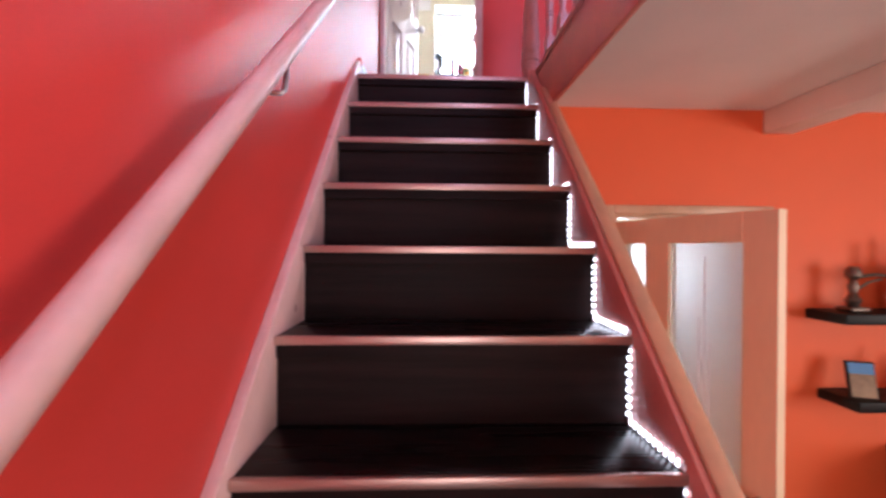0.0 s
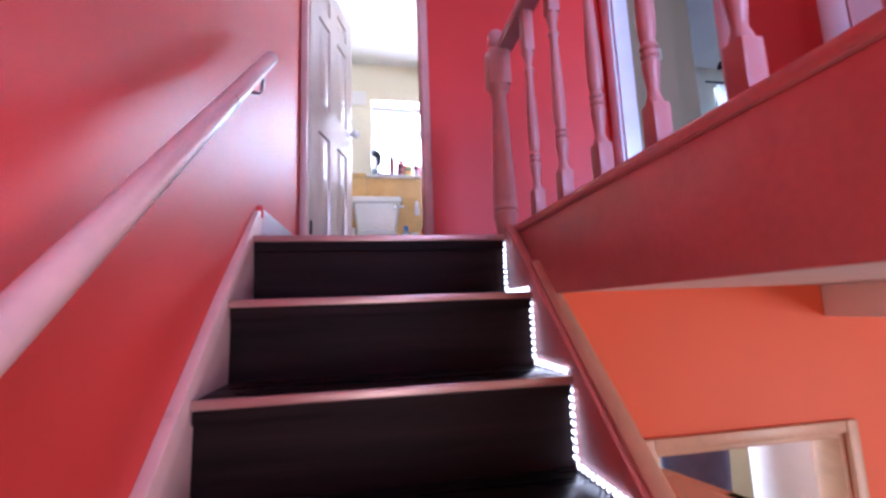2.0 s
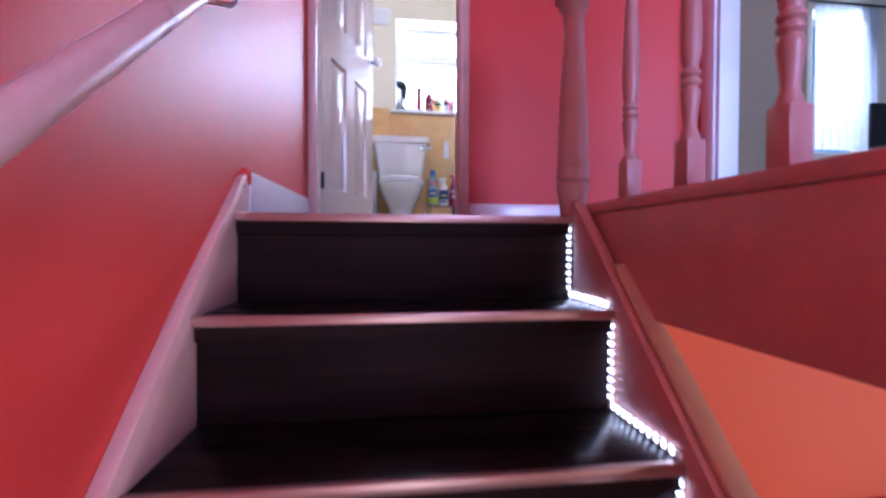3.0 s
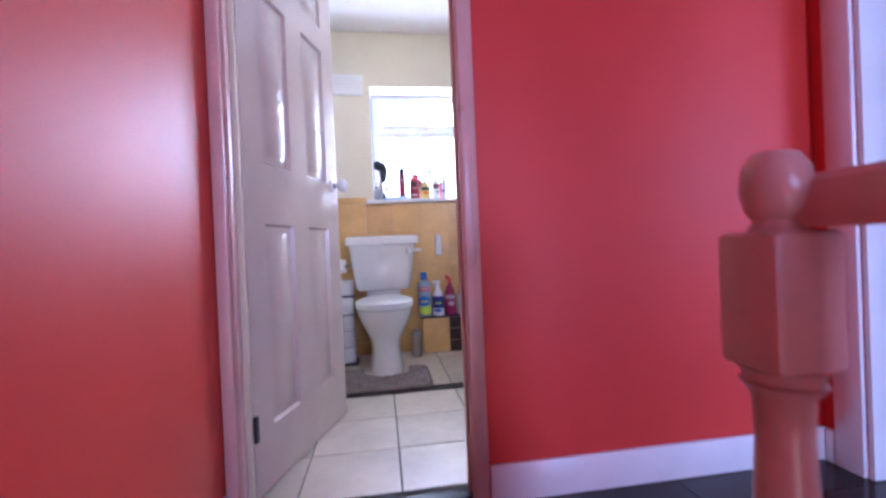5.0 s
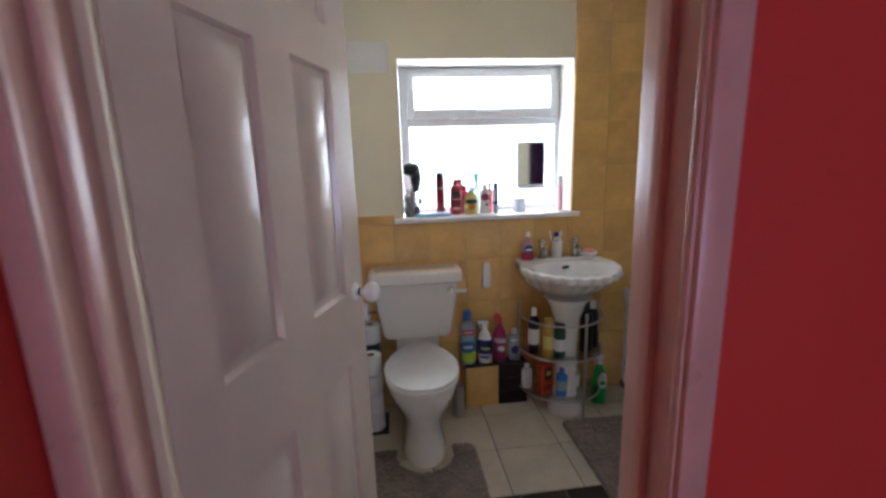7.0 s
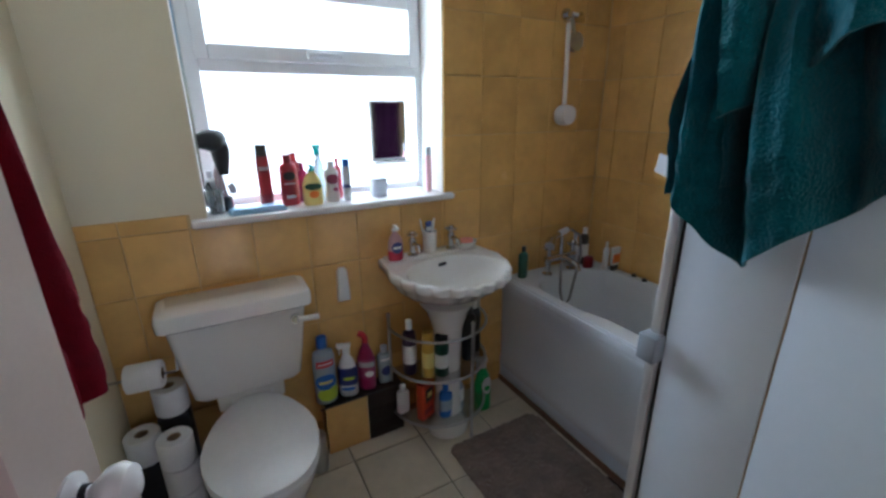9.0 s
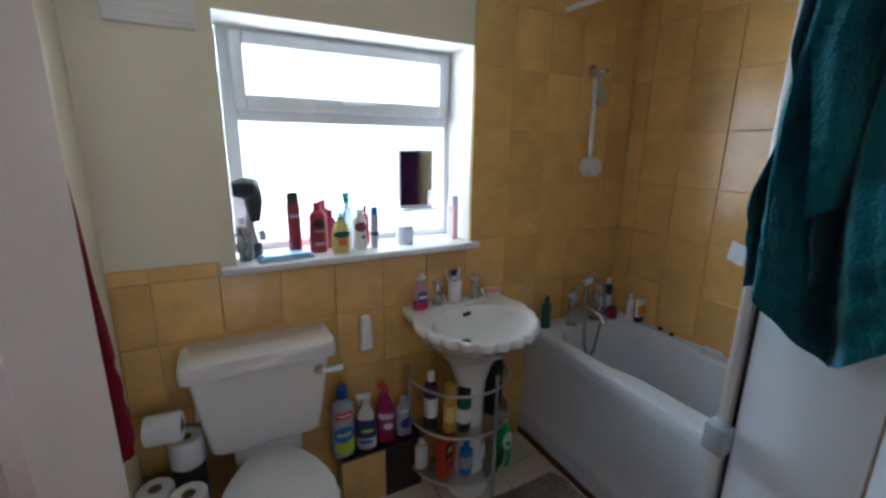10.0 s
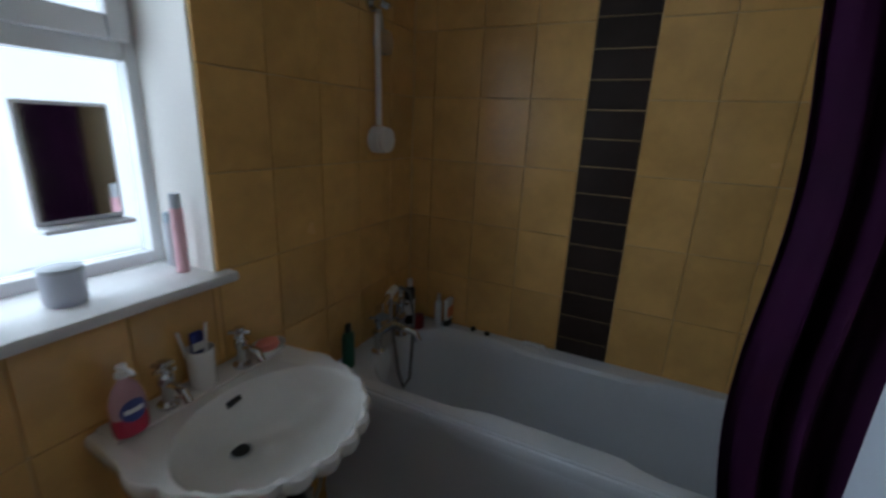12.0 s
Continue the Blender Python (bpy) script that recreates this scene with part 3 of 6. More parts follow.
box(bm, 0.0, 0.018, 0.0, 0.1, 0, H3, bevel=0.002)
box(bm, 0.69, 0.708, 0.0, 0.1, 0, H3, bevel=0.002)
box(bm, 0.018, 0.69, 0.0, 0.1, H3 - 0.018, H3, bevel=0.002)
part("door_frame", bm, TAN, door_3, "pale timber frame")
leaf3 = part("leaf", bmesh.new(), PEACH, door_3, "peach painted leaf with two glazed panels")
LH, LW = 1.84 - GROUND, 0.715
bm = bmesh.new()
for a, b in ((0.0, 0.085), (0.198, 0.315), (LW - 0.108, LW)):
    box(bm, a, b, -0.018, 0.018, 0, LH, bevel=0.003)
for a, b in ((0.0, 0.2), (LH - 0.1, LH)):
    box(bm, 0.085, LW - 0.108, -0.0175, 0.0175, a, b, bevel=0.003)
bm.to_mesh(leaf3.data)
bm.free()
leaf3.matrix_basis = pose(0.0, -0.025, 0.005, 0, 0, -74)
FROST = mat("frosted_door_glass", (0.78, 0.86, 0.84), 0.35, clear=0.75, vary=0.06, scale=3, fine=40, bump=0.15)
ETCH = mat("etched_white_glass", (0.85, 0.88, 0.88), 0.6, vary=0.05, bump=0.2)
for a, b in ((0.085, 0.198), (0.315, LW - 0.108)):
    part("pane", slab(a + 0.001, b - 0.001, -0.004, 0.004, 0.2, LH - 0.1), FROST, leaf3, "frosted glass pane with an etched spray")
    mid = (a + b) / 2
    for dx, z0, z1, lean in ((0, 1.05, 1.72, 0.0), (-0.03, 1.0, 1.5, 0.01), (0.03, 1.0, 1.42, -0.012), (-0.05, 0.8, 1.06, 0.05), (0.05, 0.8, 1.06, -0.05)):
        part("etched_stem", tube([(mid + dx, -0.005, z0), (mid + dx + lean, -0.005, (z0 + z1) / 2), (mid + dx + lean * 0.5, -0.005, z1)], 0.003, 6), ETCH, leaf3)
    for i in range(7):
        ang = i * 0.9
        part("etched_petal", turned([(0.0, 0), (0.014, 0.012), (0.016, 0.03), (0.0, 0.055)], 8, 1, 0.12), ETCH, leaf3).matrix_basis = pose(mid + 0.03 * math.cos(ang), -0.005, 0.84 + 0.03 * math.sin(ang), 0, 60 * math.cos(ang), 0)
part("handle", tube([(LW - 0.05, -0.02, 0.98), (LW - 0.05, -0.05, 0.98), (LW - 0.15, -0.055, 0.98)], 0.008, 8), CHROME, leaf3, "chrome lever handle")

# ---- things in the room below ----
def plain(name, base, rough=0.35, **kw):
    return mat(name, base, rough, vary=kw.pop("vary", 0.1), bump=kw.pop("bump", 0.03), **kw)


BLACKWOOD = mat("black_stained_wood", (0.009, 0.008, 0.008), 0.45, vary=0.3, scale=5, fine=60, bump=0.1, grain=(0.3, 4, 4), spec=0.2)
GREEN_G = mat("dark_green_bottle_glass", (0.02, 0.06, 0.03), 0.06, clear=0.5, vary=0.05, bump=0)
CLEAR_G = mat("clear_bottle_glass", (0.85, 0.9, 0.9), 0.05, clear=0.9, vary=0.02, bump=0)
AMBER_G = mat("amber_spirit", (0.55, 0.22, 0.04), 0.08, clear=0.5, vary=0.05, bump=0)
LABEL_W = plain("white_paper_label", (0.75, 0.74, 0.7), 0.6)
LABEL_Y = plain("yellow_card_box", (0.7, 0.5, 0.08), 0.5)
LABEL_R = plain("red_print", (0.6, 0.03, 0.04), 0.45)
LABEL_B = plain("blue_print", (0.03, 0.1, 0.4), 0.45)
BRONZE = mat("dark_bronze_casting", (0.16, 0.12, 0.1), 0.35, metal=0.8, vary=0.3, scale=20, bump=0.2)


def shelf(x0, x1, z):
    s = thing("wall_shelf", pose(x0, HALL_N, z), "thick black floating shelf crowded with small bottles and ornaments", "shelf", "floating shelves")
    part("board", slab(0, x1 - x0, -0.2, 0, -0.045, 0, bevel=0.004), BLACKWOOD, s)
    return s


def small_bottle(x, z, height, radius, glass, cap, depth=0.1, label=None, words="small glass bottle with a stopper on a black shelf"):
    b = thing("bottle", pose(x, HALL_N - depth, z), words, "bottle", "shelf bottles")
    part("body", turned([(radius * 0.9, 0), (radius, 0.006), (radius, height * 0.55), (radius * 0.8, height * 0.66), (radius * 0.36, height * 0.76), (radius * 0.34, height * 0.93)], 16), glass, b)
    part("cap", turned([(radius * 0.42, height * 0.9), (radius * 0.42, height), (radius * 0.2, height * 1.005)], 14), cap, b)
    if label:
        part("label", turned([(radius * 1.02, height * 0.15), (radius * 1.02, height * 0.45)], 16), label, b)
    return b


shelf(2.14, 3.3, 1.45)
shelf(2.2, 3.3, 1.075)
figure = thing("ornament", pose(2.27, HALL_N - 0.1, 1.45), "small dark metal gramophone-like ornament on a black shelf", "ornament")
part("base", slab(-0.045, 0.045, -0.04, 0.04, 0, 0.02, bevel=0.006), BRONZE, figure)
part("stem", turned([(0.02, 0.02), (0.03, 0.05), (0.014, 0.08), (0.022, 0.11), (0.012, 0.14), (0.03, 0.16), (0.03, 0.18), (0.018, 0.2)], 16), BRONZE, figure)
part("arm", tube([(0, 0, 0.15), (0.08, -0.01, 0.165), (0.17, -0.01, 0.16), (0.19, -0.01, 0.1)], 0.008, 8), BRONZE, figure)
part("arm", tube([(0.02, 0, 0.1), (0.07, 0, 0.13), (0.13, 0, 0.145)], 0.006, 8), BRONZE, figure)
for x, h, r, g, c, lab in ((2.47, 0.3, 0.028, GREEN_G, CHROME, LABEL_B), (2.55, 0.31, 0.036, GREEN_G, LABEL_W, LABEL_W), (2.63, 0.25, 0.032, AMBER_G, LABEL_R, None),
                           (2.68, 0.21, 0.028, CLEAR_G, LABEL_Y, LABEL_W), (2.74, 0.12, 0.025, CLEAR_G, CHROME, None), (2.8, 0.1, 0.026, AMBER_G, BRONZE, None), (2.88, 0.1, 0.03, CLEAR_G, BLACK, LABEL_W)):
    small_bottle(x, 1.45, h, r, g, c, 0.11, lab)
for x, h, r, g, c, lab in ((2.5, 0.2, 0.02, CLEAR_G, LABEL_R, None), (2.6, 0.16, 0.03, CLEAR_G, CHROME, LABEL_W), (2.7, 0.12, 0.025, AMBER_G, LABEL_Y, LABEL_W), (2.77, 0.13, 0.025, AMBER_G, BLACK, LABEL_R)):
    small_bottle(x, 1.075, h, r, g, c, 0.11, lab)
card = thing("photo_card", pose(2.3, HALL_N - 0.09, 1.075, 0, 0, -20), "leaning blue and brown picture card on a black shelf", "card")
part("backing", prism([(-0.06, 0), (-0.04, 0), (0.0, 0.15), (-0.02, 0.15)], "x", -0.05, 0.05), BLACKWOOD, card)
part("picture", prism([(-0.063, 0.004), (-0.061, 0.004), (-0.035, 0.1), (-0.037, 0.1)], "x", -0.045, 0.045), plain("brown_landscape_print", (0.3, 0.22, 0.14), 0.5, vary=0.4), card)
part("picture", prism([(-0.037, 0.1), (-0.035, 0.1), (-0.0225, 0.146), (-0.0245, 0.146)], "x", -0.045, 0.045), plain("blue_sky_print", (0.1, 0.3, 0.6), 0.5), card)
solid("box", slab(-0.05, 0.05, -0.03, 0.03, 0, 0.14, bevel=0.003), LABEL_Y, "yellow card box standing on a black shelf", "box", pose(2.87, HALL_N - 0.1, 1.075))
tvbox = thing("cabinet", pose(2.78, HALL_N - 0.25, GROUND), "black cabinet against the orange wall", "cabinet")
part("body", slab(-0.22, 0.7, -0.22, 0.24, 0, 0.78 - GROUND, bevel=0.006), BLACKWOOD, tvbox)
part("top", slab(-0.24, 0.72, -0.24, 0.245, 0.78 - GROUND, 0.81 - GROUND, bevel=0.004), BLACK, tvbox)

# ---- kitchen glimpsed through the lower door ----
OAK = mat("oak_cabinet_fronts", (0.4, 0.25, 0.09), 0.4, vary=0.2, scale=4, fine=40, bump=0.1, grain=(3, 3, 0.4))
BLUECLOTH = mat("blue_grey_fabric", (0.08, 0.1, 0.19), 0.9, vary=0.25, scale=8, fine=120, bump=0.3)
worktop = thing("base_unit", pose(2.3, 3.2, GROUND), "oak base unit with a green-grey worktop", "cabinet")
part("body", slab(-0.35, 0.05, 0, 1.6, 0, 0.86, bevel=0.004), OAK, worktop)
for k in range(3):
    part("drawer_front", slab(-0.37, -0.351, 0.02 + k * 0.53, 0.52 + k * 0.53, 0.1, 0.84, bevel=0.004), OAK, worktop)
part("worktop", slab(-0.39, 0.06, -0.02, 1.62, 0.86, 0.9, bevel=0.006), plain("green_grey_laminate", (0.12, 0.12, 0.08), 0.3), worktop)
coat = thing("coat", pose(3.0, 4.4, GROUND), "dark blue padded jacket hung on the wall hooks", "coat")
part("body", turned([(0.2, 0.55), (0.24, 0.7), (0.26, 1.1), (0.25, 1.5), (0.17, 1.75), (0.1, 1.85)], 16, 1.2, 0.4), BLUECLOTH, coat)
part("rail", slab(-0.5, 0.5, 0.12, 0.14, 1.83, 1.9), OAK, coat)
fridge = thing("fridge", pose(3.75, 4.1, GROUND), "tall white fridge freezer", "fridge")
part("body", slab(-0.25, 0.3, -0.28, 0.28, 0.02, 1.75, bevel=0.01), PVC, fridge)
part("door", slab(-0.27, -0.251, -0.275, 0.275, 0.7, 1.745, bevel=0.006), PVC, fridge)
part("door", slab(-0.27, -0.251, -0.275, 0.275, 0.04, 0.68, bevel=0.006), PVC, fridge)

# ---- the bedroom glimpsed from the landing ----
NET = mat("white_net_curtain", (0.85, 0.86, 0.88), 0.9, vary=0.08, scale=20, fine=200, bump=0.3, clear=0.3)
rings = []
for z in (3.4, 3.9, 4.4, 4.72):
    rings.append([(4.2 + 0.7 * i / 60, 4.95 + 0.018 * math.sin(i * 0.9 + z), z) for i in range(61)])
bm = loft(bmesh.new(), rings, closed=False, caps=False)
bmesh.ops.solidify(bm, geom=bm.faces[:], thickness=0.003)
solid("net_curtain", bm, NET, "gathered white net curtain over the bedroom window", "curtain")
solid("curtain_pole", tube([(4.1, 4.94, 4.74), (5.0, 4.94, 4.74)], 0.01, 10), BLACK, "thin black curtain pole above the window", "curtain pole")
tv = thing("television", pose(4.95, 4.7, 3.15), "black flat screen television on a dark stand", "television")
part("screen", slab(-0.45, 0.35, -0.02, 0.02, 0.06, 0.6, bevel=0.006), BLACK, tv)
part("foot", slab(-0.2, 0.15, -0.09, 0.09, 0, 0.02, bevel=0.004), BLACK, tv)
part("neck", slab(-0.05, 0.0, -0.02, 0.02, 0.02, 0.07), BLACK, tv)
stand = thing("tv_stand", pose(4.95, 4.7, FLOOR), "dark wooden television stand with open shelves", "stand")
part("top", slab(-0.5, 0.4, -0.2, 0.2, 0.52, 0.55, bevel=0.004), BLACKWOOD, stand)
part("shelf", slab(-0.48, 0.38, -0.19, 0.19, 0.25, 0.27), BLACKWOOD, stand)
for x in (-0.5, 0.38):
    part("side", slab(x, x + 0.02, -0.2, 0.2, 0, 0.52), BLACKWOOD, stand)
chair = thing("bedroom_chair", pose(4.7, 3.9, FLOOR), "grey framed chair with a red cushion", "chair")
part("seat", slab(-0.22, 0.22, -0.2, 0.2, 0.36, 0.41, bevel=0.01), plain("grey_painted_wood", (0.3, 0.32, 0.34), 0.4), chair)
for x in (-0.2, 0.17):
    for y in (-0.18, 0.15):
        part("leg", slab(x, x + 0.03, y, y + 0.03, 0, 0.36), ALU, chair)
solid("cushion", slab(-0.18, 0.18, -0.16, 0.16, 0, 0.16, bevel=0.05, seg=4), LABEL_R, "plump red cushion on the grey chair", "cushion", pose(4.72, 3.9, FLOOR + 0.41))
lamp = thing("ceiling_light", pose(4.2, 4.62, CEILING), "black ceiling light with four spot heads, switched off", "ceiling light")
part("plate", turned([(0.06, -0.025), (0.06, 0.0)], 18), BLACK, lamp)
for k in range(4):
    a = k * math.pi / 2 + 0.4
    part("arm", tube([(0, 0, -0.03), (0.08 * math.cos(a), 0.08 * math.sin(a), -0.06), (0.13 * math.cos(a), 0.13 * math.sin(a), -0.09)], 0.008, 8), BLACK, lamp)
    sp = part("spot", turned([(0.02, 0.03), (0.03, 0.01), (0.04, -0.05), (0.036, -0.05), (0.0, -0.01)], 14), BLACK, lamp)
    sp.matrix_basis = pose(0.15 * math.cos(a), 0.15 * math.sin(a), -0.1, 30 * math.sin(a), 30 * math.cos(a), 0)
solid("wall_vent", slab(5.05, 5.2, 4.985, 5.0, 4.35, 4.47, bevel=0.004), plain("grey_vent", (0.35, 0.34, 0.32), 0.5), "small grey air vent on the bedroom wall", "vent")

# ---- bathroom: window ----
window = tagged(thing("window_1", pose(0, 5.56, 0), "white plastic bathroom window with a top-hung vent above a large obscure pane", "window"), kind="structure")
FX0, FX1, FZ0, FZ1 = WX0 + 0.012, WX1 + 0.02, 3.7, WZ1 + 0.02
bm = bmesh.new()
box(bm, FX0, FX0 + 0.05, 0, 0.06, FZ0, FZ1, bevel=0.006)
box(bm, FX1 - 0.05, FX1, 0, 0.06, FZ0, FZ1, bevel=0.006)
box(bm, FX0 + 0.05, FX1 - 0.05, 0.001, 0.059, FZ1 - 0.05, FZ1, bevel=0.006)
box(bm, FX0 + 0.05, FX1 - 0.05, 0.001, 0.059, FZ0, FZ0 + 0.05, bevel=0.006)
box(bm, FX0 + 0.05, FX1 - 0.05, 0.001, 0.059, 4.22, 4.275, bevel=0.006)
part("window_frame", bm, PVC, window)
bm = bmesh.new()
SX0, SX1, SZ0, SZ1 = FX0 + 0.04, FX1 - 0.04, 4.262, FZ1 - 0.035
box(bm, SX0, SX0 + 0.045, -0.018, 0.03, SZ0, SZ1, bevel=0.007)
box(bm, SX1 - 0.045, SX1, -0.018, 0.03, SZ0, SZ1, bevel=0.007)
box(bm, SX0 + 0.045, SX1 - 0.045, -0.017, 0.029, SZ1 - 0.045, SZ1, bevel=0.007)
box(bm, SX0 + 0.045, SX1 - 0.045, -0.017, 0.029, SZ0, SZ0 + 0.055, bevel=0.007)
vent = part("vent_sash", bm, PVC, window)
OBSCURE = mat("obscure_window_glass", (0.97, 0.98, 0.98), 0.12, clear=1.0, vary=0.0, bump=0.25, fine=90)
for a, b, c, d in ((SX0 + 0.04, SX1 - 0.04, SZ0 + 0.05, SZ1 - 0.04), (FX0 + 0.045, FX1 - 0.045, FZ0 + 0.045, 4.225)):
    pane = part("pane", slab(a, b, 0.028, 0.034, c, d), OBSCURE, window, smooth=False)
    pane.visible_shadow = False
bm = slab(0.865, 0.905, -0.032, -0.017, SZ0 + 0.012, SZ0 + 0.042, bevel=0.004)
box(bm, 0.862, 1.0, -0.05, -0.032, SZ0 + 0.018, SZ0 + 0.04, bevel=0.007)
part("handle", bm, PVC, vent, "white lever window handle")
setting("window_sill", slab(0.367, 1.418, 5.315, 5.575, 3.692, 3.72, bevel=0.008), WHITE, "white gloss window board crowded with bottles")
bm = bmesh.new()
box(bm, WX0 - 0.001, WX0 + 0.004, WALL_N + 0.002, 5.56, 3.72, WZ1)
box(bm, WX1 - 0.004, WX1 + 0.001, WALL_N + 0.002, 5.56, 3.72, WZ1)
box(bm, WX0, WX1, WALL_N + 0.002, 5.56, WZ1 - 0.004, WZ1 + 0.001)
setting("trim_window_reveal", bm, CEIL, "white painted window reveal")
mirror = thing("shaving_mirror", pose(1.202, 5.555, 3.857), "rectangular suction mirror with a tray stuck to the window pane", "mirror")
part("mirror_frame", slab(-0.088, 0.088, -0.006, 0.012, 0, 0.265, bevel=0.006), PVC, mirror)
part("glass", slab(-0.079, 0.079, -0.009, -0.006, 0.012, 0.256), MIRROR, mirror, smooth=False)
part("tray", slab(-0.09, 0.09, -0.05, 0.01, -0.012, 0.0, bevel=0.005), PVC, mirror)

# ---- bottles and small things ----
def tint(name, c, rough=0.3, clear=0.0):
    return mat(name, c, rough, vary=0.06, bump=0.01, clear=clear)


RED_P = tint("red_plastic", (0.3, 0.012, 0.022))
DKRED_P = tint("dark_red_plastic", (0.22, 0.01, 0.02))
PINK_P = tint("pink_plastic", (0.33, 0.05, 0.15))
MAGENTA_P = tint("magenta_plastic", (0.28, 0.01, 0.085))
BLUE_P = tint("blue_plastic", (0.02, 0.14, 0.5))
NAVY_P = tint("navy_plastic", (0.02, 0.03, 0.18))
TEAL_P = tint("teal_plastic", (0.01, 0.38, 0.36))
GREEN_P = tint("green_plastic", (0.02, 0.35, 0.08))
DGREEN_P = tint("dark_green_plastic", (0.01, 0.08, 0.05))
YELLOW_P = tint("yellow_plastic", (0.75, 0.64, 0.22))
ORANGE_P = tint("orange_plastic", (0.8, 0.2, 0.02))
WHITE_P = tint("white_plastic", (0.8, 0.8, 0.79))
GREY_P = tint("pale_grey_plastic", (0.5, 0.52, 0.55))
LIME_P = tint("lime_print", (0.5, 0.65, 0.05))
PALE_P = tint("pale_blue_clear_plastic", (0.62, 0.75, 0.85), 0.12, 0.4)
ROSE_P = tint("clear_pink_soap", (0.75, 0.05, 0.12), 0.1, 0.4)
SALMON_P = tint("salmon_soap", (0.85, 0.3, 0.24), 0.45)
GOLD_P = tint("gold_plastic", (0.55, 0.33, 0.05), 0.3)


def bottle(name, x, y, z, h, w, body, cap, words, depth=None, shape="round", label=None, band=None, turn=0, top="cap", lean=0, group="bathroom bottles"):
    """A bottle of height h and width w with its closure, front label and a coloured band."""
    t = thing(name, pose(x, y, z, 0, lean, turn), words, "bottle", group)
    r, sy = w / 2, (depth or w) / w
    neck = 0.34 if shape != "can" else 0.9
    if shape == "can":
        prof = [(r * 0.94, 0), (r, 0.004), (r, h * 0.8), (r * 0.9, h * 0.82)]
    elif shape == "waist":
        prof = [(r * 0.85, 0), (r, 0.01), (r * 0.97, h * 0.2), (r * 0.86, h * 0.45), (r, h * 0.7), (r * 0.8, h * 0.8), (r * neck, h * 0.85), (r * neck, h * 0.88)]
    elif shape == "slope":
        prof = [(r * 0.9, 0), (r, 0.01), (r, h * 0.5), (r * 0.72, h * 0.68), (r * neck, h * 0.8), (r * neck, h * 0.86)]
    else:
        prof = [(r * 0.9, 0), (r, 0.008), (r, h * 0.7), (r * 0.86, h * 0.78), (r * neck, h * 0.82), (r * neck, h * 0.86)]
    part("body", turned(prof, 20, 1, sy), body, t)
    if top == "cap":
        c0 = 0.8 if shape == "can" else 0.84
        cr = r * (0.88 if shape == "can" else 0.46)
        part("cap", turned([(cr, h * c0), (cr, h * 0.985), (cr * 0.9, h)], 16, 1, max(sy, 0.8)), cap, t)
    elif top == "pump":
        bm = turned([(r * 0.4, h * 0.84), (r * 0.4, h * 0.89), (r * 0.14, h * 0.9), (r * 0.14, h * 0.95), (r * 0.3, h * 0.955), (r * 0.28, h)], 12)
        tube([(0, 0, h * 0.975), (0, -r * 1.1, h * 0.97), (0, -r * 1.3, h * 0.945)], r * 0.13, 8, bm)
        part("pump", bm, cap, t)
    elif top == "trigger":
        bm = turned([(r * 0.42, h * 0.82), (r * 0.42, h * 0.87), (r * 0.3, h * 0.88), (r * 0.3, h * 0.92)], 12)
        box(bm, -r * 0.95, r * 0.5, -r * 0.28, r * 0.28, h * 0.92, h * 1.0, bevel=0.004)
        box(bm, -r * 0.75, -r * 0.6, -r * 0.18, r * 0.18, h * 0.8, h * 0.92, bevel=0.002)
        part("trigger", bm, cap, t)
    elif top == "duck":
        part("cap", tube([(0, 0, h * 0.84), (0, 0, h * 0.92), (r * 0.25, 0, h * 0.97), (r * 0.7, 0, h * 1.0)], r * 0.34, 10), cap, t)
    if label:
        part("label", turned([(r * 1.015, h * 0.22), (r * 1.015, h * 0.56)], 20, 1, sy), label, t)
    if band:
        part("band", turned([(r * 1.02, h * 0.3), (r * 1.02, h * 0.4)], 20, 1, sy), band, t)
    return t


def patch(t, w, z0, z1, material, sy=1.0, mid=-90, wide=70, oval=False, lift=1.03, words=""):
    """A printed label bent round the front of a bottle of width w: its heights, and its middle and half width in degrees."""
    r, bm, n = w / 2 * lift, bmesh.new(), 10
    cols = []
    for i in range(n + 1):
        f = 2 * i / n - 1
        k = math.sqrt(max(0.02, 1 - f * f)) if oval else 1.0
        a, zc, zh = radians(mid + wide * f), (z0 + z1) / 2, (z1 - z0) / 2 * k
        cols.append([bm.verts.new((r * q * math.cos(a), r * sy * q * math.sin(a), z)) for z in (zc - zh, zc + zh) for q in (1.0, 0.97)])
    for p, q in zip(cols, cols[1:]):
        for i, j in ((0, 2), (2, 3), (3, 1), (1, 0)):
            bm.faces.new((p[i], q[i], q[j], p[j]))
    for p in (cols[0], cols[-1]):
        bm.faces.new((p[0], p[2], p[3], p[1]))
    bmesh.ops.recalc_face_normals(bm, faces=bm.faces)
    return part("label", bm, material, t, words)


S = 3.721
bottle("spray_can", 0.634, 5.44, S, 0.24, 0.05, DKRED_P, BLACK, "tall dark red hairspray can with a black cap", shape="can", label=RED_P)
patch(bpy.data.objects["spray_can"], 0.05, 0.145, 0.158, GREY_P, 1.0, -90, 40)
bottle("shampoo_bottle", 0.722, 5.43, S, 0.2, 0.07, RED_P, RED_P, "deep red waisted shampoo bottle on the window sill", 0.045, "waist", DKRED_P)
patch(bpy.data.objects["shampoo_bottle"], 0.07, 0.1, 0.135, BLACK, 0.64, -90, 40, True)
patch(bpy.data.objects["shampoo_bottle"], 0.07, 0.03, 0.042, GREY_P, 0.64, -90, 30)
patch(bpy.data.objects["shampoo_bottle"], 0.07, 0.085, 0.09, GREY_P, 0.64, -90, 35)
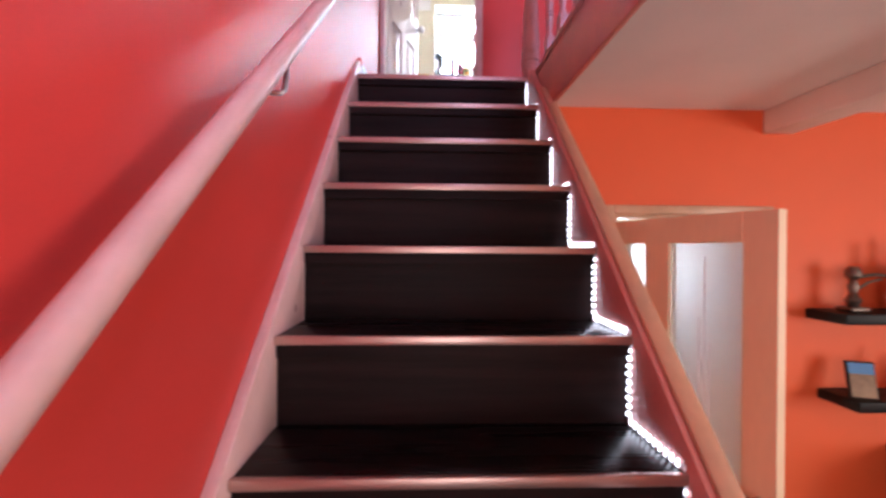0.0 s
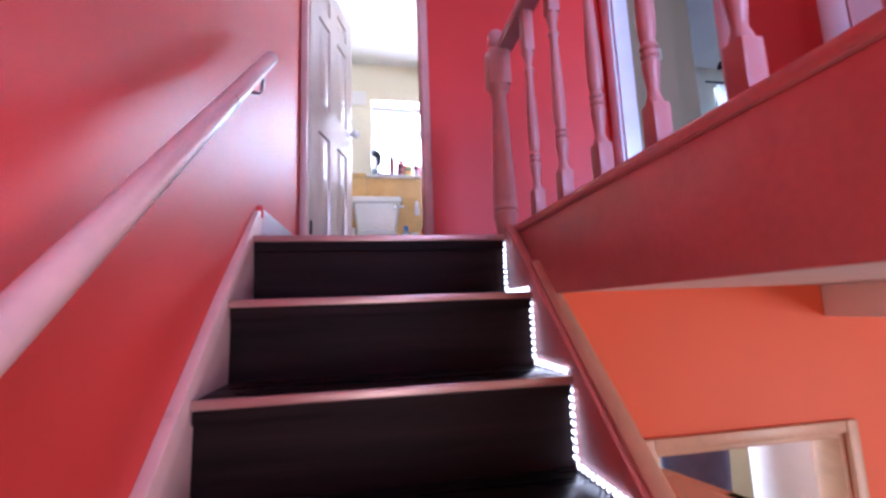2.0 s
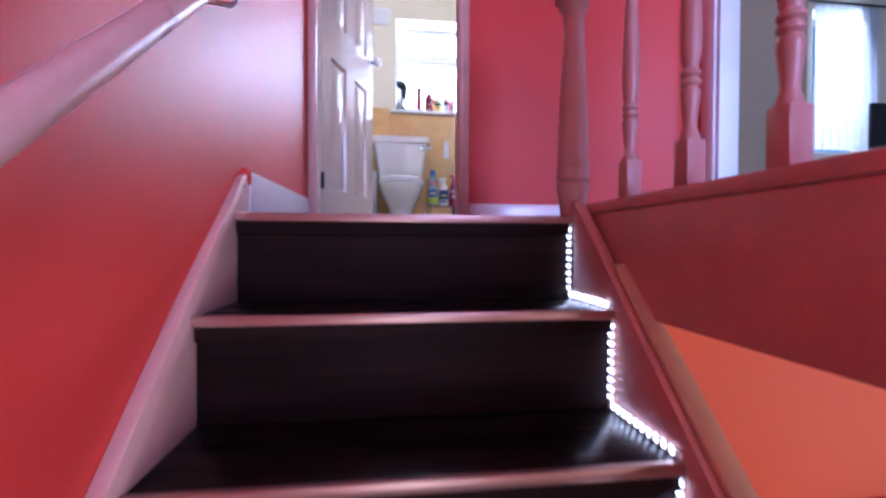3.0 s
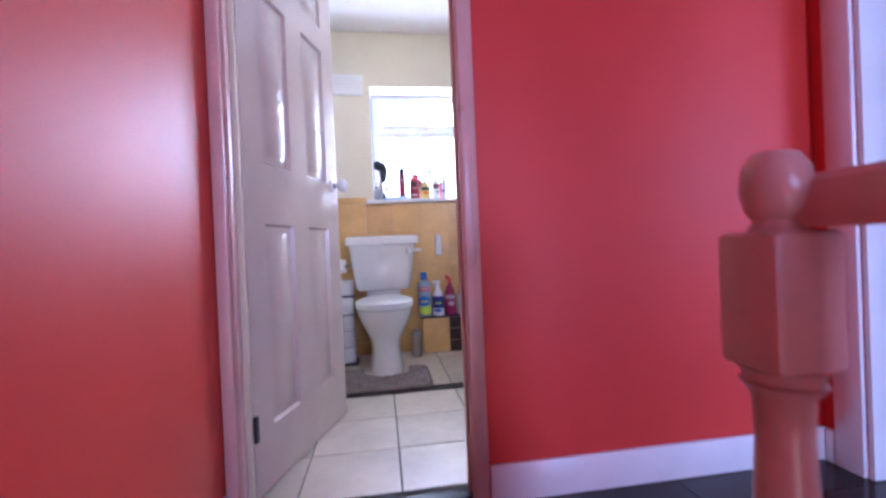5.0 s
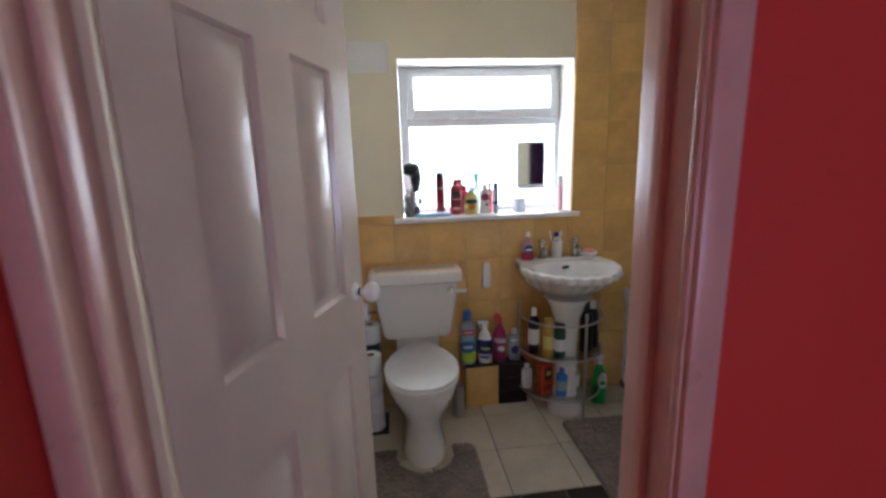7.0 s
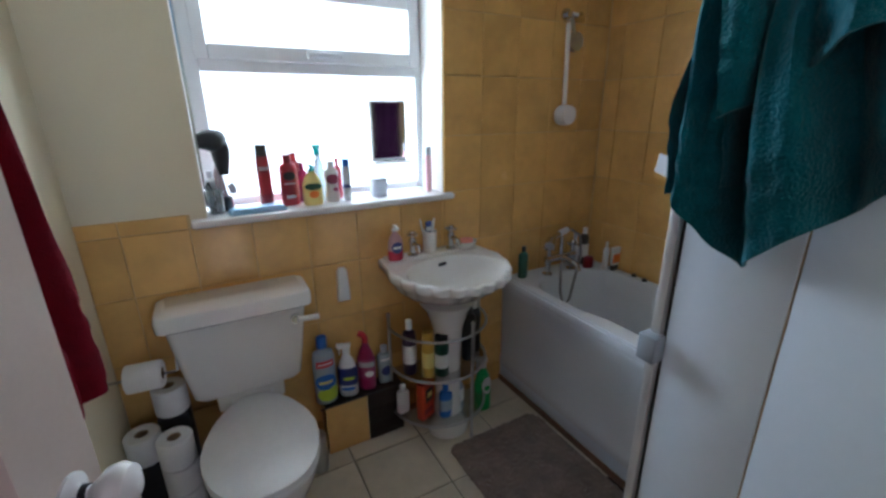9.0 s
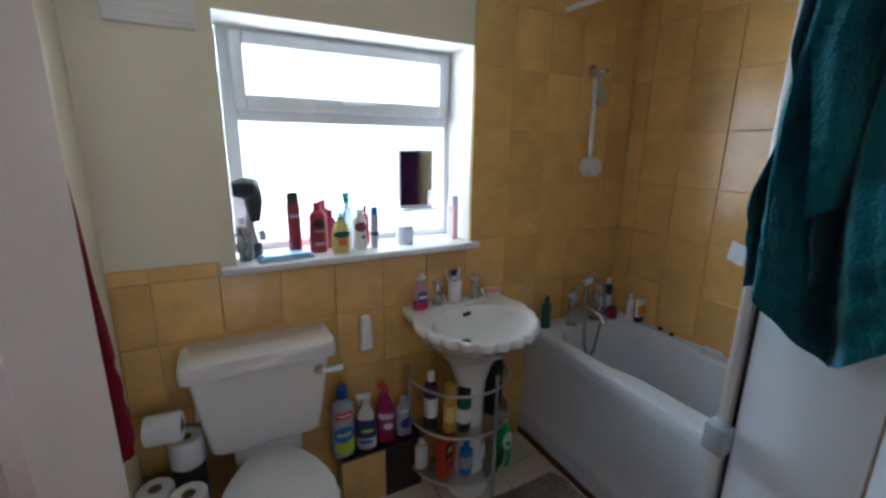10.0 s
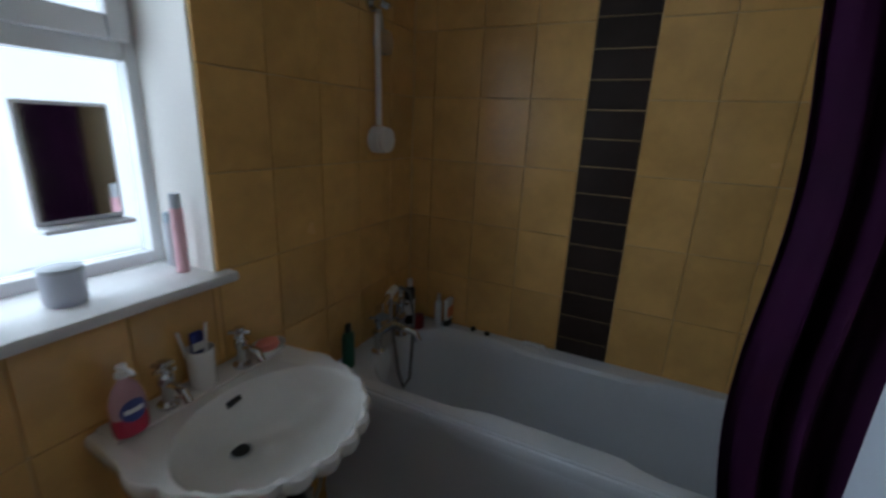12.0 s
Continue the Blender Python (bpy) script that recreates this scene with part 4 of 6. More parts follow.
bottle("shampoo_bottle", 0.755, 5.49, S, 0.2, 0.06, RED_P, RED_P, "deep red waisted shampoo bottle behind another", 0.04, "waist", DKRED_P)
bottle("lotion_bottle", 0.785, 5.48, S, 0.16, 0.04, MAGENTA_P, MAGENTA_P, "slim magenta lotion bottle on the window sill", shape="round")
bottle("hand_soap_bottle", 0.802, 5.39, S, 0.16, 0.078, YELLOW_P, TEAL_P, "yellow liquid soap bottle with a green pump", 0.05, "slope", None, None, top="pump")
soap = bpy.data.objects["hand_soap_bottle"]
patch(soap, 0.078, 0.062, 0.088, DGREEN_P, 0.64, -90, 55, True)
patch(soap, 0.078, 0.03, 0.06, ORANGE_P, 0.64, -90, 28, True)
bottle("spray_bottle", 0.852, 5.47, S, 0.23, 0.055, PALE_P, TEAL_P, "clear bottle with a teal trigger spray head", 0.045, "slope", top="trigger", turn=40)
lotion = bottle("lotion_bottle", 0.885, 5.41, S, 0.165, 0.062, WHITE_P, WHITE_P, "white body lotion bottle with a dark pink label", 0.04, "waist")
patch(lotion, 0.062, 0.075, 0.115, tint("plum_print", (0.2, 0.02, 0.06)), 0.64, -90, 50, True)
patch(lotion, 0.062, 0.045, 0.06, PINK_P, 0.64, -70, 22, True)
bottle("lotion_bottle", 0.927, 5.47, S, 0.17, 0.036, RED_P, RED_P, "slim red tube bottle on the window sill", shape="round")
bottle("spray_can", 0.948, 5.41, S, 0.172, 0.034, GREY_P, BLUE_P, "slim silver deodorant can with a blue cap", shape="can", band=NAVY_P)
bottle("spray_can", 1.337, 5.42, S, 0.2, 0.03, tint("pale_pink_plastic", (0.72, 0.42, 0.46)), GREY_P, "slim pale pink and silver spray can by the reveal", shape="can")
bottle("spray_can", 1.36, 5.49, S, 0.14, 0.034, GREY_P, PALE_P, "short pale spray can by the reveal", shape="can")
tub = thing("candle_jar", pose(1.095, 5.43, S), "small frosted grey glass tub on the window sill", "jar")
part("body", turned([(0.035, 0), (0.038, 0.004), (0.038, 0.07), (0.034, 0.072)], 20), tint("frosted_grey_glass", (0.6, 0.62, 0.68), 0.35, 0.3), tub)
part("lid", turned([(0.038, 0.07), (0.038, 0.078), (0.03, 0.08)], 20), GREY_P, tub)
flannel = bmesh.new()
for k, (w, d) in enumerate(((0.1, 0.035), (0.095, 0.034), (0.085, 0.03))):
    box(flannel, -w, w, -d, d, k * 0.007, k * 0.007 + 0.0065, bevel=0.003)
solid("cleaning_wipes_pack", flannel, tint("pale_blue_foil", (0.4, 0.64, 0.85), 0.2), "flat pale blue packet of wipes on the window sill", "packet", pose(0.59, 5.375, S, 0, 0, 6))
dryer = thing("hair_dryer", pose(0.49, 5.45, S), "black hair dryer with a pale handle standing on the window sill", "hair dryer")
part("barrel", loft(bmesh.new(), [[(x, 0.5 * x + r * math.cos(2 * math.pi * k / 20), z + r * math.sin(2 * math.pi * k / 20)) for k in range(20)]
                                 for x, r, z in ((-0.062, 0.02, 0.262), (-0.06, 0.027, 0.262), (-0.04, 0.034, 0.262), (-0.015, 0.042, 0.259), (0.01, 0.043, 0.256), (0.028, 0.036, 0.253), (0.036, 0.02, 0.252))]), BLACK, dryer)
part("neck", turned([(0.017, 0.135), (0.023, 0.16), (0.03, 0.19), (0.034, 0.225), (0.03, 0.25)], 18, 1.0, 0.9, at=(0.008, 0.0, 0)), BLACK, dryer)
part("handle", tube([(0.0, 0.01, 0.18), (-0.012, 0.008, 0.135), (-0.008, 0, 0.08), (0.0, 0, 0.04)], 0.017, 14), tint("pinkish_grey_plastic", (0.34, 0.27, 0.28), 0.35), dryer, "pinkish grey handle")
part("foot", tube([(0.0, 0, 0.055), (0.002, 0, 0.0)], 0.024, 14), BLACK, dryer)
part("switch", tube([(0.02, -0.008, 0.1), (0.03, -0.01, 0.085), (0.028, -0.01, 0.065)], 0.014, 10), GREY_P, dryer)
part("cord", tube([(0, 0, 0.008), (-0.03, -0.03, 0.006), (-0.06, -0.01, 0.02), (-0.072, 0.01, 0.07), (-0.05, 0.0, 0.11), (-0.03, -0.02, 0.05), (-0.05, -0.03, 0.006), (-0.01, -0.04, 0.004)], 0.004, 8), BLACK, dryer)
bottle("lotion_bottle", 0.45, 5.47, S, 0.15, 0.045, WHITE_P, GREY_P, "white toiletry bottle in the window corner", 0.035, "round")
tumbler = thing("glass_tumbler", pose(0.455, 5.41, S), "small clear glass tumbler on the window sill", "glass")
part("body", turned([(0.022, 0), (0.026, 0.003), (0.03, 0.09), (0.028, 0.09), (0.024, 0.008), (0.0, 0.008)], 18), CLEAR_G, tumbler)

# ---- the toilet ----
toilet = thing("toilet", pose(0.462, WALL_N, FLOOR), "white close-coupled toilet with the seat lid down", "toilet")


def oval(cx, front, back, half, n=36, sq=2.3):
    """A D-shaped ring: rounded at the front, squarer at the back."""
    pts, mid = [], (front + back) / 2
    for i in range(n):
        a = 2 * math.pi * i / n
        c, s = math.cos(a), math.sin(a)
        e = 2 / sq
        x = half * math.copysign(abs(c) ** e, c)
        y = math.copysign(abs(s) ** e, s) * (back - front) / 2
        if s > 0:
            x *= 1 - 0.3 * s
        pts.append((cx + x, mid + y))
    return pts


rings = [[(x, y, z) for x, y in oval(0, f, b, h)] for z, f, b, h in ((0.0, -0.575, -0.19, 0.105), (0.02, -0.575, -0.185, 0.108), (0.07, -0.55, -0.19, 0.095), (0.14, -0.53, -0.18, 0.09),
         (0.2, -0.54, -0.17, 0.1), (0.26, -0.575, -0.14, 0.13), (0.32, -0.61, -0.1, 0.16), (0.37, -0.625, -0.07, 0.177), (0.395, -0.625, -0.06, 0.18))]
part("pan", loft(bmesh.new(), rings), CHINA, toilet)
rings = [[(x, y, z) for x, y in oval(0, f, b, h)] for z, f, b, h in ((0.398, -0.628, -0.12, 0.178), (0.402, -0.632, -0.118, 0.182), (0.413, -0.632, -0.118, 0.182), (0.417, -0.628, -0.122, 0.178))]
part("seat", loft(bmesh.new(), rings), WHITE_P, toilet)
rings = [[(x, y, z) for x, y in oval(0, f, b, h)] for z, f, b, h in ((0.419, -0.63, -0.115, 0.18), (0.423, -0.634, -0.112, 0.184), (0.436, -0.63, -0.114, 0.181), (0.443, -0.61, -0.125, 0.165), (0.445, -0.5, -0.2, 0.09))]
part("lid", loft(bmesh.new(), rings), WHITE_P, toilet)
for x in (-0.07, 0.07):
    part("hinge", turned([(0.016, 0.4), (0.016, 0.44), (0.01, 0.448)], 12, at=(x, -0.105, 0)), WHITE_P, toilet)


def rounded_box_ring(hx, y0, y1, z, r=0.03, n=5):
    pts = []
    for cx, cy, a0 in ((hx - r, y1 - r, 0), (-hx + r, y1 - r, 90), (-hx + r, y0 + r, 180), (hx - r, y0 + r, 270)):
        for i in range(n + 1):
            a = radians(a0 + 90 * i / n)
            pts.append((cx + r * math.cos(a), cy + r * math.sin(a), z))
    return pts


tank = loft(bmesh.new(), [rounded_box_ring(h, f, -0.005, z) for z, f, h in ((0.475, -0.14, 0.172), (0.495, -0.155, 0.188), (0.61, -0.165, 0.205), (0.795, -0.172, 0.23))])
part("cistern", tank, CHINA, toilet, "white china cistern")
top = loft(bmesh.new(), [rounded_box_ring(h, f, -0.002, z) for z, f, h in ((0.788, -0.185, 0.24), (0.795, -0.195, 0.25), (0.832, -0.195, 0.252), (0.848, -0.189, 0.248), (0.854, -0.165, 0.228))])
part("cistern_lid", top, CHINA, toilet)
bm = tube([(0.185, -0.165, 0.745), (0.185, -0.186, 0.745)], 0.018, 16)
tube([(0.185, -0.186, 0.745), (0.185, -0.192, 0.745)], 0.011, 14, bm)
part("flush_boss", bm, CHROME, toilet, "chrome flush boss")
part("flush_lever", tube([(0.192, -0.19, 0.745), (0.225, -0.196, 0.745), (0.262, -0.2, 0.745), (0.266, -0.2, 0.745)], 0.0105, 12), WHITE_P, toilet, "white flush lever")
part("flush_pipe", slab(-0.12, 0.12, -0.12, -0.03, 0.395, 0.47, bevel=0.01), CHINA, toilet)

# toilet paper
def paper_roll(m, label, used=1.0):
    t = thing("toilet_roll", m, label, "toilet roll", "toilet rolls")
    R = 0.055 * used
    bm = bmesh.new()
    prof = [(0.021, 0.0), (R - 0.003, 0.0), (R, 0.004), (R, 0.098), (R - 0.003, 0.102), (0.021, 0.102), (0.021, 0.0)]
    lathe(bm, prof, 28, caps=False)
    part("paper", bm, PAPER, t)
    part("core", turned([(0.021, 0.001), (0.021, 0.101), (0.0195, 0.101), (0.0195, 0.001)], 20), CARD, t)
    return t


stand = thing("toilet_roll_stand", pose(0.15, 5.16, FLOOR), "black base for stacked spare toilet rolls", "stand")
part("base", slab(-0.09, 0.13, -0.09, 0.09, 0, 0.02, bevel=0.005), BLACK, stand)
part("box", slab(-0.085, -0.0, 0.0, 0.085, 0.02, 0.33, bevel=0.006), BLACK, stand)
for k in range(4):
    paper_roll(pose(0.205, 5.12, FLOOR + 0.021 + 0.106 * k, 0, 0, 40 * k), "spare white toilet roll stacked on a black stand")
paper_roll(pose(0.105, 5.2, FLOOR + 0.332), "spare white toilet roll standing on a black box")
paper_roll(pose(0.2, 5.27, FLOOR + 0.45), "spare white toilet roll standing behind the others")
solid("roll_box", slab(-0.05, 0.05, -0.05, 0.05, 0, 0.449, bevel=0.006), BLACK, "slim black stand behind the rolls", "stand", pose(0.2, 5.27, FLOOR))
holder = thing("toilet_roll_holder", pose(WALL_W, 5.2, 3.25), "chrome wall holder carrying a toilet roll", "toilet roll holder")
part("plate", tube([(0.0, 0.0, 0), (0.006, 0, 0)], 0.018, 14), CHROME, holder)
part("bar", tube([(0.0, 0, 0), (0.2, -0.02, 0), (0.205, -0.02, 0.0), (0.205, 0.01, 0.03)], 0.005, 8), CHROME, holder)
paper_roll(pose(0.108, 5.189, 3.255, 0, 90, -6), "white toilet roll on the wall holder", 0.85)
pot = thing("toilet_brush_pot", pose(0.675, 5.2, FLOOR), "small brushed steel toilet brush pot by the toilet", "toilet brush")
part("pot", turned([(0.034, 0), (0.036, 0.004), (0.036, 0.17), (0.033, 0.172)], 20), STEEL, pot)
part("lid", turned([(0.034, 0.172), (0.034, 0.178), (0.008, 0.184), (0.008, 0.2)], 20), STEEL, pot)

# ---- the pedestal basin ----
BX, BZ = 1.287, 3.452
basin = thing("wash_basin", pose(BX, WALL_N, FLOOR), "white scalloped pedestal wash basin with two chrome taps", "wash basin")
RIM = BZ - FLOOR


def shell(scale, z, lobes=0.0, back=-0.002, front=-0.495, half=0.271):
    """A ring of the shell-shaped bowl: straight back, scalloped front."""
    pts = []
    for i in range(96):
        a = math.pi * i / 95
        lob = 1 - lobes * (1 - abs(math.sin(12 * a)) ** 0.7)
        depth = back - front
        pts.append((half * scale * math.cos(a) * lob, back - 0.15 * scale - (depth - 0.15) * scale * math.sin(a) ** 0.85 * lob, z))
    for i in range(24):
        pts.append((half * scale * (-0.9 + 1.8 * i / 23), back, z))
    return pts


def bowl_ring(s, dz):
    """A ring inside the bowl: oval, drawn in towards the waste."""
    cx, cy = -0.015 * (1 - s), -0.292 + 0.115 * (1 - s)
    pts = [(cx + 0.222 * s * math.cos(math.pi * i / 95), cy - 0.178 * s * math.sin(math.pi * i / 95), RIM + dz) for i in range(96)]
    for i in range(24):
        a = math.pi * (1 + (i + 1) / 25)
        pts.append((cx + 0.222 * s * math.cos(a), cy - 0.178 * s * math.sin(a), RIM + dz))
    return pts


rings = [shell(0.34, RIM - 0.19), shell(0.45, RIM - 0.175, 0.006), shell(0.7, RIM - 0.13, 0.015), shell(0.86, RIM - 0.08, 0.03), shell(0.94, RIM - 0.046, 0.045), shell(0.985, RIM - 0.034, 0.06),
         shell(1.0, RIM - 0.016, 0.064), shell(0.996, RIM - 0.002, 0.06), shell(0.975, RIM + 0.005, 0.05)]
rings += [bowl_ring(s, dz) for s, dz in ((1.03, 0.002), (1.0, -0.002), (0.97, -0.014), (0.92, -0.045), (0.8, -0.085), (0.6, -0.117), (0.35, -0.133), (0.1, -0.139))]
part("bowl", loft(bmesh.new(), rings), CHINA, basin, "white scalloped china bowl")
part("splash_ledge", slab(-0.222, 0.222, -0.09, -0.002, RIM + 0.0, RIM + 0.012, bevel=0.006), CHINA, basin)
part("pedestal", turned([(0.1, 0), (0.1, 0.03), (0.075, 0.07), (0.062, 0.2), (0.06, 0.42), (0.07, 0.55), (0.1, 0.64), (0.13, 0.68)], 28, 1.0, 0.9, at=(0, -0.2, 0)), CHINA, basin)
part("drain", turned([(0.0, 0), (0.027, 0.0), (0.029, 0.002), (0.024, 0.004), (0.016, 0.0015)], 20, at=(-0.013, -0.172, RIM - 0.137)), STEEL, basin)
part("drain_grate", turned([(0.0, 0.0), (0.021, 0.0), (0.022, 0.0045), (0.0, 0.0048)], 18, at=(-0.013, -0.172, RIM - 0.1365)), BLACK, basin, "dark drain opening")
part("overflow", tube([(0.0, -0.121, RIM - 0.034), (0.036, -0.12, RIM - 0.03)], 0.008, 10), BLACK, basin, "dark overflow slot")


def tap(name, x, turn, parent=None):
    bm = turned([(0.024, 0), (0.024, 0.006), (0.013, 0.014), (0.012, 0.05), (0.017, 0.06), (0.017, 0.075), (0.01, 0.082), (0.009, 0.1), (0.012, 0.104), (0.012, 0.112), (0.0, 0.115)], 18)
    tube([(0, 0, 0.05), (0, -0.03, 0.062), (0, -0.065, 0.058), (0, -0.08, 0.035)], 0.009, 10, bm)
    for k in range(2):
        a = radians(turn + 90 * k)
        tube([(-0.027 * math.cos(a), -0.027 * math.sin(a), 0.097), (0.027 * math.cos(a), 0.027 * math.sin(a), 0.097)], 0.006, 10, bm)
    t = part(name, bm, CHROME, basin, "chrome cross-head tap")
    t.matrix_basis = pose(x, -0.062, RIM + 0.013)
    return t


tap("tap", -0.1, 20)
tap("tap", 0.096, 35)
bottle("hand_soap_bottle", BX - 0.19, WALL_N - 0.085, BZ + 0.015, 0.155, 0.068, tint("clear_rose_plastic", (0.8, 0.5, 0.54), 0.12, 0.4), WHITE_P, "clear hand soap bottle with pink soap and a white pump", 0.045, "slope", None, None, top="pump")
pink = [o for o in bpy.data.objects if o.name.startswith("hand_soap_bottle")][-1]
part("soap", turned([(0.031, 0.001), (0.0345, 0.01), (0.0345, 0.045), (0.03, 0.046)], 20, 1, 0.67), ROSE_P, pink, "pink liquid soap")
patch(pink, 0.068, 0.035, 0.085, NAVY_P, 0.67, -90, 45, True)
patch(pink, 0.068, 0.055, 0.065, WHITE_P, 0.67, -90, 30, False, 1.05)
cup = thing("toothbrush_mug", pose(BX - 0.01, WALL_N - 0.055, BZ + 0.013), "white mug holding toothbrushes and toothpaste on the basin", "mug")
part("mug", turned([(0.028, 0), (0.031, 0.004), (0.032, 0.1), (0.029, 0.1), (0.028, 0.008), (0, 0.008)], 22), CHINA, cup)
part("toothpaste", slab(-0.02, 0.012, -0.008, 0.008, 0.02, 0.145, bevel=0.006), NAVY_P, cup, "blue and white toothpaste tube")
part("toothpaste_stripe", slab(-0.021, 0.013, -0.009, -0.0082, 0.1, 0.12), WHITE_P, cup)
for x, y, dx in ((0.012, 0.01, 0.02), (-0.012, 0.012, -0.025), (0.0, -0.012, 0.008)):
    part("toothbrush", tube([(x, y, 0.012), (x + dx, y * 1.5, 0.15)], 0.004, 8), WHITE_P, cup)
dish = thing("soap_dish", pose(BX + 0.17, WALL_N - 0.075, BZ + 0.015), "oval white soap dish holding a salmon pink soap", "soap dish")
part("dish", turned([(0.035, 0), (0.05, 0.012), (0.055, 0.028), (0.051, 0.028), (0.045, 0.014), (0, 0.01)], 24, 1.0, 0.75), CHINA, dish)
part("soap", turned([(0.0, 0.012), (0.03, 0.014), (0.038, 0.025), (0.034, 0.038), (0.0, 0.042)], 20, 1.0, 0.7), SALMON_P, dish, "salmon pink soap bar")
fresh = thing("air_freshener", pose(0.876, WALL_N, 3.3), "small white plug air freshener stuck to the tiles", "air freshener")
part("body", prism([(-0.027, 0), (0.027, 0), (0.02, 0.14), (0.012, 0.15), (-0.012, 0.15), (-0.02, 0.14)], "y", -0.03, -0.002, 0.006), WHITE_P, fresh)

# ---- chrome rack round the pedestal ----
rack = thing("bathroom_rack", pose(BX, WALL_N, FLOOR), "semi-circular chrome wire rack round the basin pedestal, full of bottles", "rack")
legs = [(-0.232, -0.065), (0.06, -0.318), (0.24, -0.09)]
for x, y in legs:
    part("leg", turned([(0.009, 0), (0.009, 0.02), (0.0075, 0.025), (0.0075, 0.59), (0.01, 0.595), (0.008, 0.61)], 10, at=(x, y, 0)), STEEL, rack)
for z in (0.11, 0.345, 0.545):
    arc = [(-0.232, -0.06, z)] + [(0.236 * math.cos(math.pi + math.pi * i / 24), -0.09 + 0.235 * math.sin(math.pi + math.pi * i / 24), z) for i in range(25)]
    part("hoop", tube(arc, 0.006, 8), STEEL, rack)
for z in (0.11, 0.345):
    tray = [(0.23 * math.cos(math.pi + math.pi * i / 24), -0.09 + 0.23 * math.sin(math.pi + math.pi * i / 24)) for i in range(25)]
    part("shelf", prism(tray, "z", z - 0.005, z - 0.002), mat("clear_tray", (0.8, 0.82, 0.82), 0.08, vary=0.02, clear=0.95, bump=0), rack)
Z2, Z1 = FLOOR + 0.3435, FLOOR + 0.1085
for x, y, h, w, body, cap, kind, lab, top, words in (
        (-0.175, -0.16, 0.24, 0.05, tint("dark_violet_plastic", (0.035, 0.015, 0.05)), WHITE_P, "round", WHITE_P, "cap", "tall dark violet bottle with a white cap on the rack"),
        (-0.112, -0.22, 0.2, 0.045, GOLD_P, GOLD_P, "can", YELLOW_P, "cap", "gold spray can on the rack"),
        (-0.055, -0.24, 0.18, 0.052, DGREEN_P, BLACK, "can", WHITE_P, "cap", "dark green can with a white label on the rack"),
        (0.12, -0.19, 0.26, 0.055, BLACK, BLACK, "round", None, "cap", "black shampoo bottle on the rack"),
        (0.18, -0.14, 0.25, 0.055, BLACK, WHITE_P, "waist", None, "cap", "black toiletry bottle on the rack")):
    bottle("rack_bottle", BX + x, WALL_N + y, Z2, h * 1.1, w * 1.25, body, cap, words, None, kind, lab, None, 0, top)
for x, y, h, w, d, body, cap, kind, lab, top, words in (
        (-0.2, -0.12, 0.14, 0.05, 0.04, WHITE_P, WHITE_P, "round", None, "cap", "small white bottle on the low shelf of the rack"),
        (-0.035, -0.24, 0.16, 0.055, 0.05, BLUE_P, BLUE_P, "round", PALE_P, "cap", "blue bottle on the low shelf of the rack"),
        (0.04, -0.22, 0.19, 0.055, 0.05, PALE_P, DKRED_P, "slope", WHITE_P, "cap", "clear bottle with a dark cap on the low shelf")):
    bottle("rack_bottle", BX + x, WALL_N + y, Z1, h * 1.06, w * 1.25, body, cap, words, d, kind, lab, None, 0, top)
carton = thing("cleaner_box", pose(BX - 0.12, WALL_N - 0.2, Z1, 0, 0, 24), "orange-red cardboard cleaner box on the low shelf", "box")
part("box", slab(-0.042, 0.042, -0.02, 0.02, 0, 0.19, bevel=0.002), tint("orange_red_card", (0.5, 0.045, 0.015), 0.5), carton)
part("print", slab(-0.022, 0.026, -0.0215, -0.0203, 0.09, 0.16), BLACK, carton)
part("print", slab(-0.01, 0.02, -0.023, -0.0217, 0.115, 0.14), YELLOW_P, carton)
part("print", slab(-0.03, 0.03, -0.0215, -0.0203, 0.03, 0.055), DKRED_P, carton)
bottle("cleaner_bottle", BX + 0.22, WALL_N - 0.17, FLOOR, 0.3, 0.085, GREEN_P, WHITE_P, "green cleaning fluid bottle on the floor beside the bath", 0.055, "slope", None, None, -25, "trigger")
fluid = [o for o in bpy.data.objects if o.name.startswith("cleaner_bottle")][-1]
patch(fluid, 0.085, 0.1, 0.2, WHITE_P, 0.65, -60, 40, True, 1.04)
patch(fluid, 0.085, 0.12, 0.15, GREEN_P, 0.65, -62, 22, True, 1.06)

# low tiled ledge with cleaning bottles
ledge = thing("tiled_ledge", pose(0.86, WALL_N, FLOOR), "low boxed-in pipe ledge faced with ochre and dark tiles", "ledge")
part("body", slab(-0.13, 0.235, -0.095, -0.001, 0, 0.243), GROUT, ledge)
part("tile", slab(-0.13, 0.058, -0.103, -0.095, 0.002, 0.25, bevel=0.002), TILE, ledge)
for k in range(3):
    part("dark_tile", slab(0.063, 0.235, -0.103, -0.095, 0.002 + k * 0.083, 0.082 + k * 0.083, bevel=0.002), DARKTILE, ledge)
part("top_tile", slab(-0.13, 0.235, -0.103, -0.002, 0.2505, 0.258, bevel=0.002), DARKTILE, ledge)
part("edge_trim", tube([(-0.15, -0.108, 0.254), (0.245, -0.108, 0.258)], 0.004, 8), BLACK, ledge, "thin dark edge trim along the ledge")
LZ = FLOOR + 0.259
bottle("bleach_bottle", 0.752, WALL_N - 0.06, LZ, 0.32, 0.095, PALE_P, BLUE_P, "clear pale floor cleaner bottle with a blue cap", 0.06, "round", None, None)
cleaner = bpy.data.objects["bleach_bottle"]
patch(cleaner, 0.095, 0.015, 0.085, LIME_P, 0.64, -75, 75, True)
patch(cleaner, 0.095, 0.075, 0.15, BLUE_P, 0.64, -95, 60, True, 1.045)
patch(cleaner, 0.095, 0.105, 0.118, YELLOW_P, 0.64, -95, 35, False, 1.06)
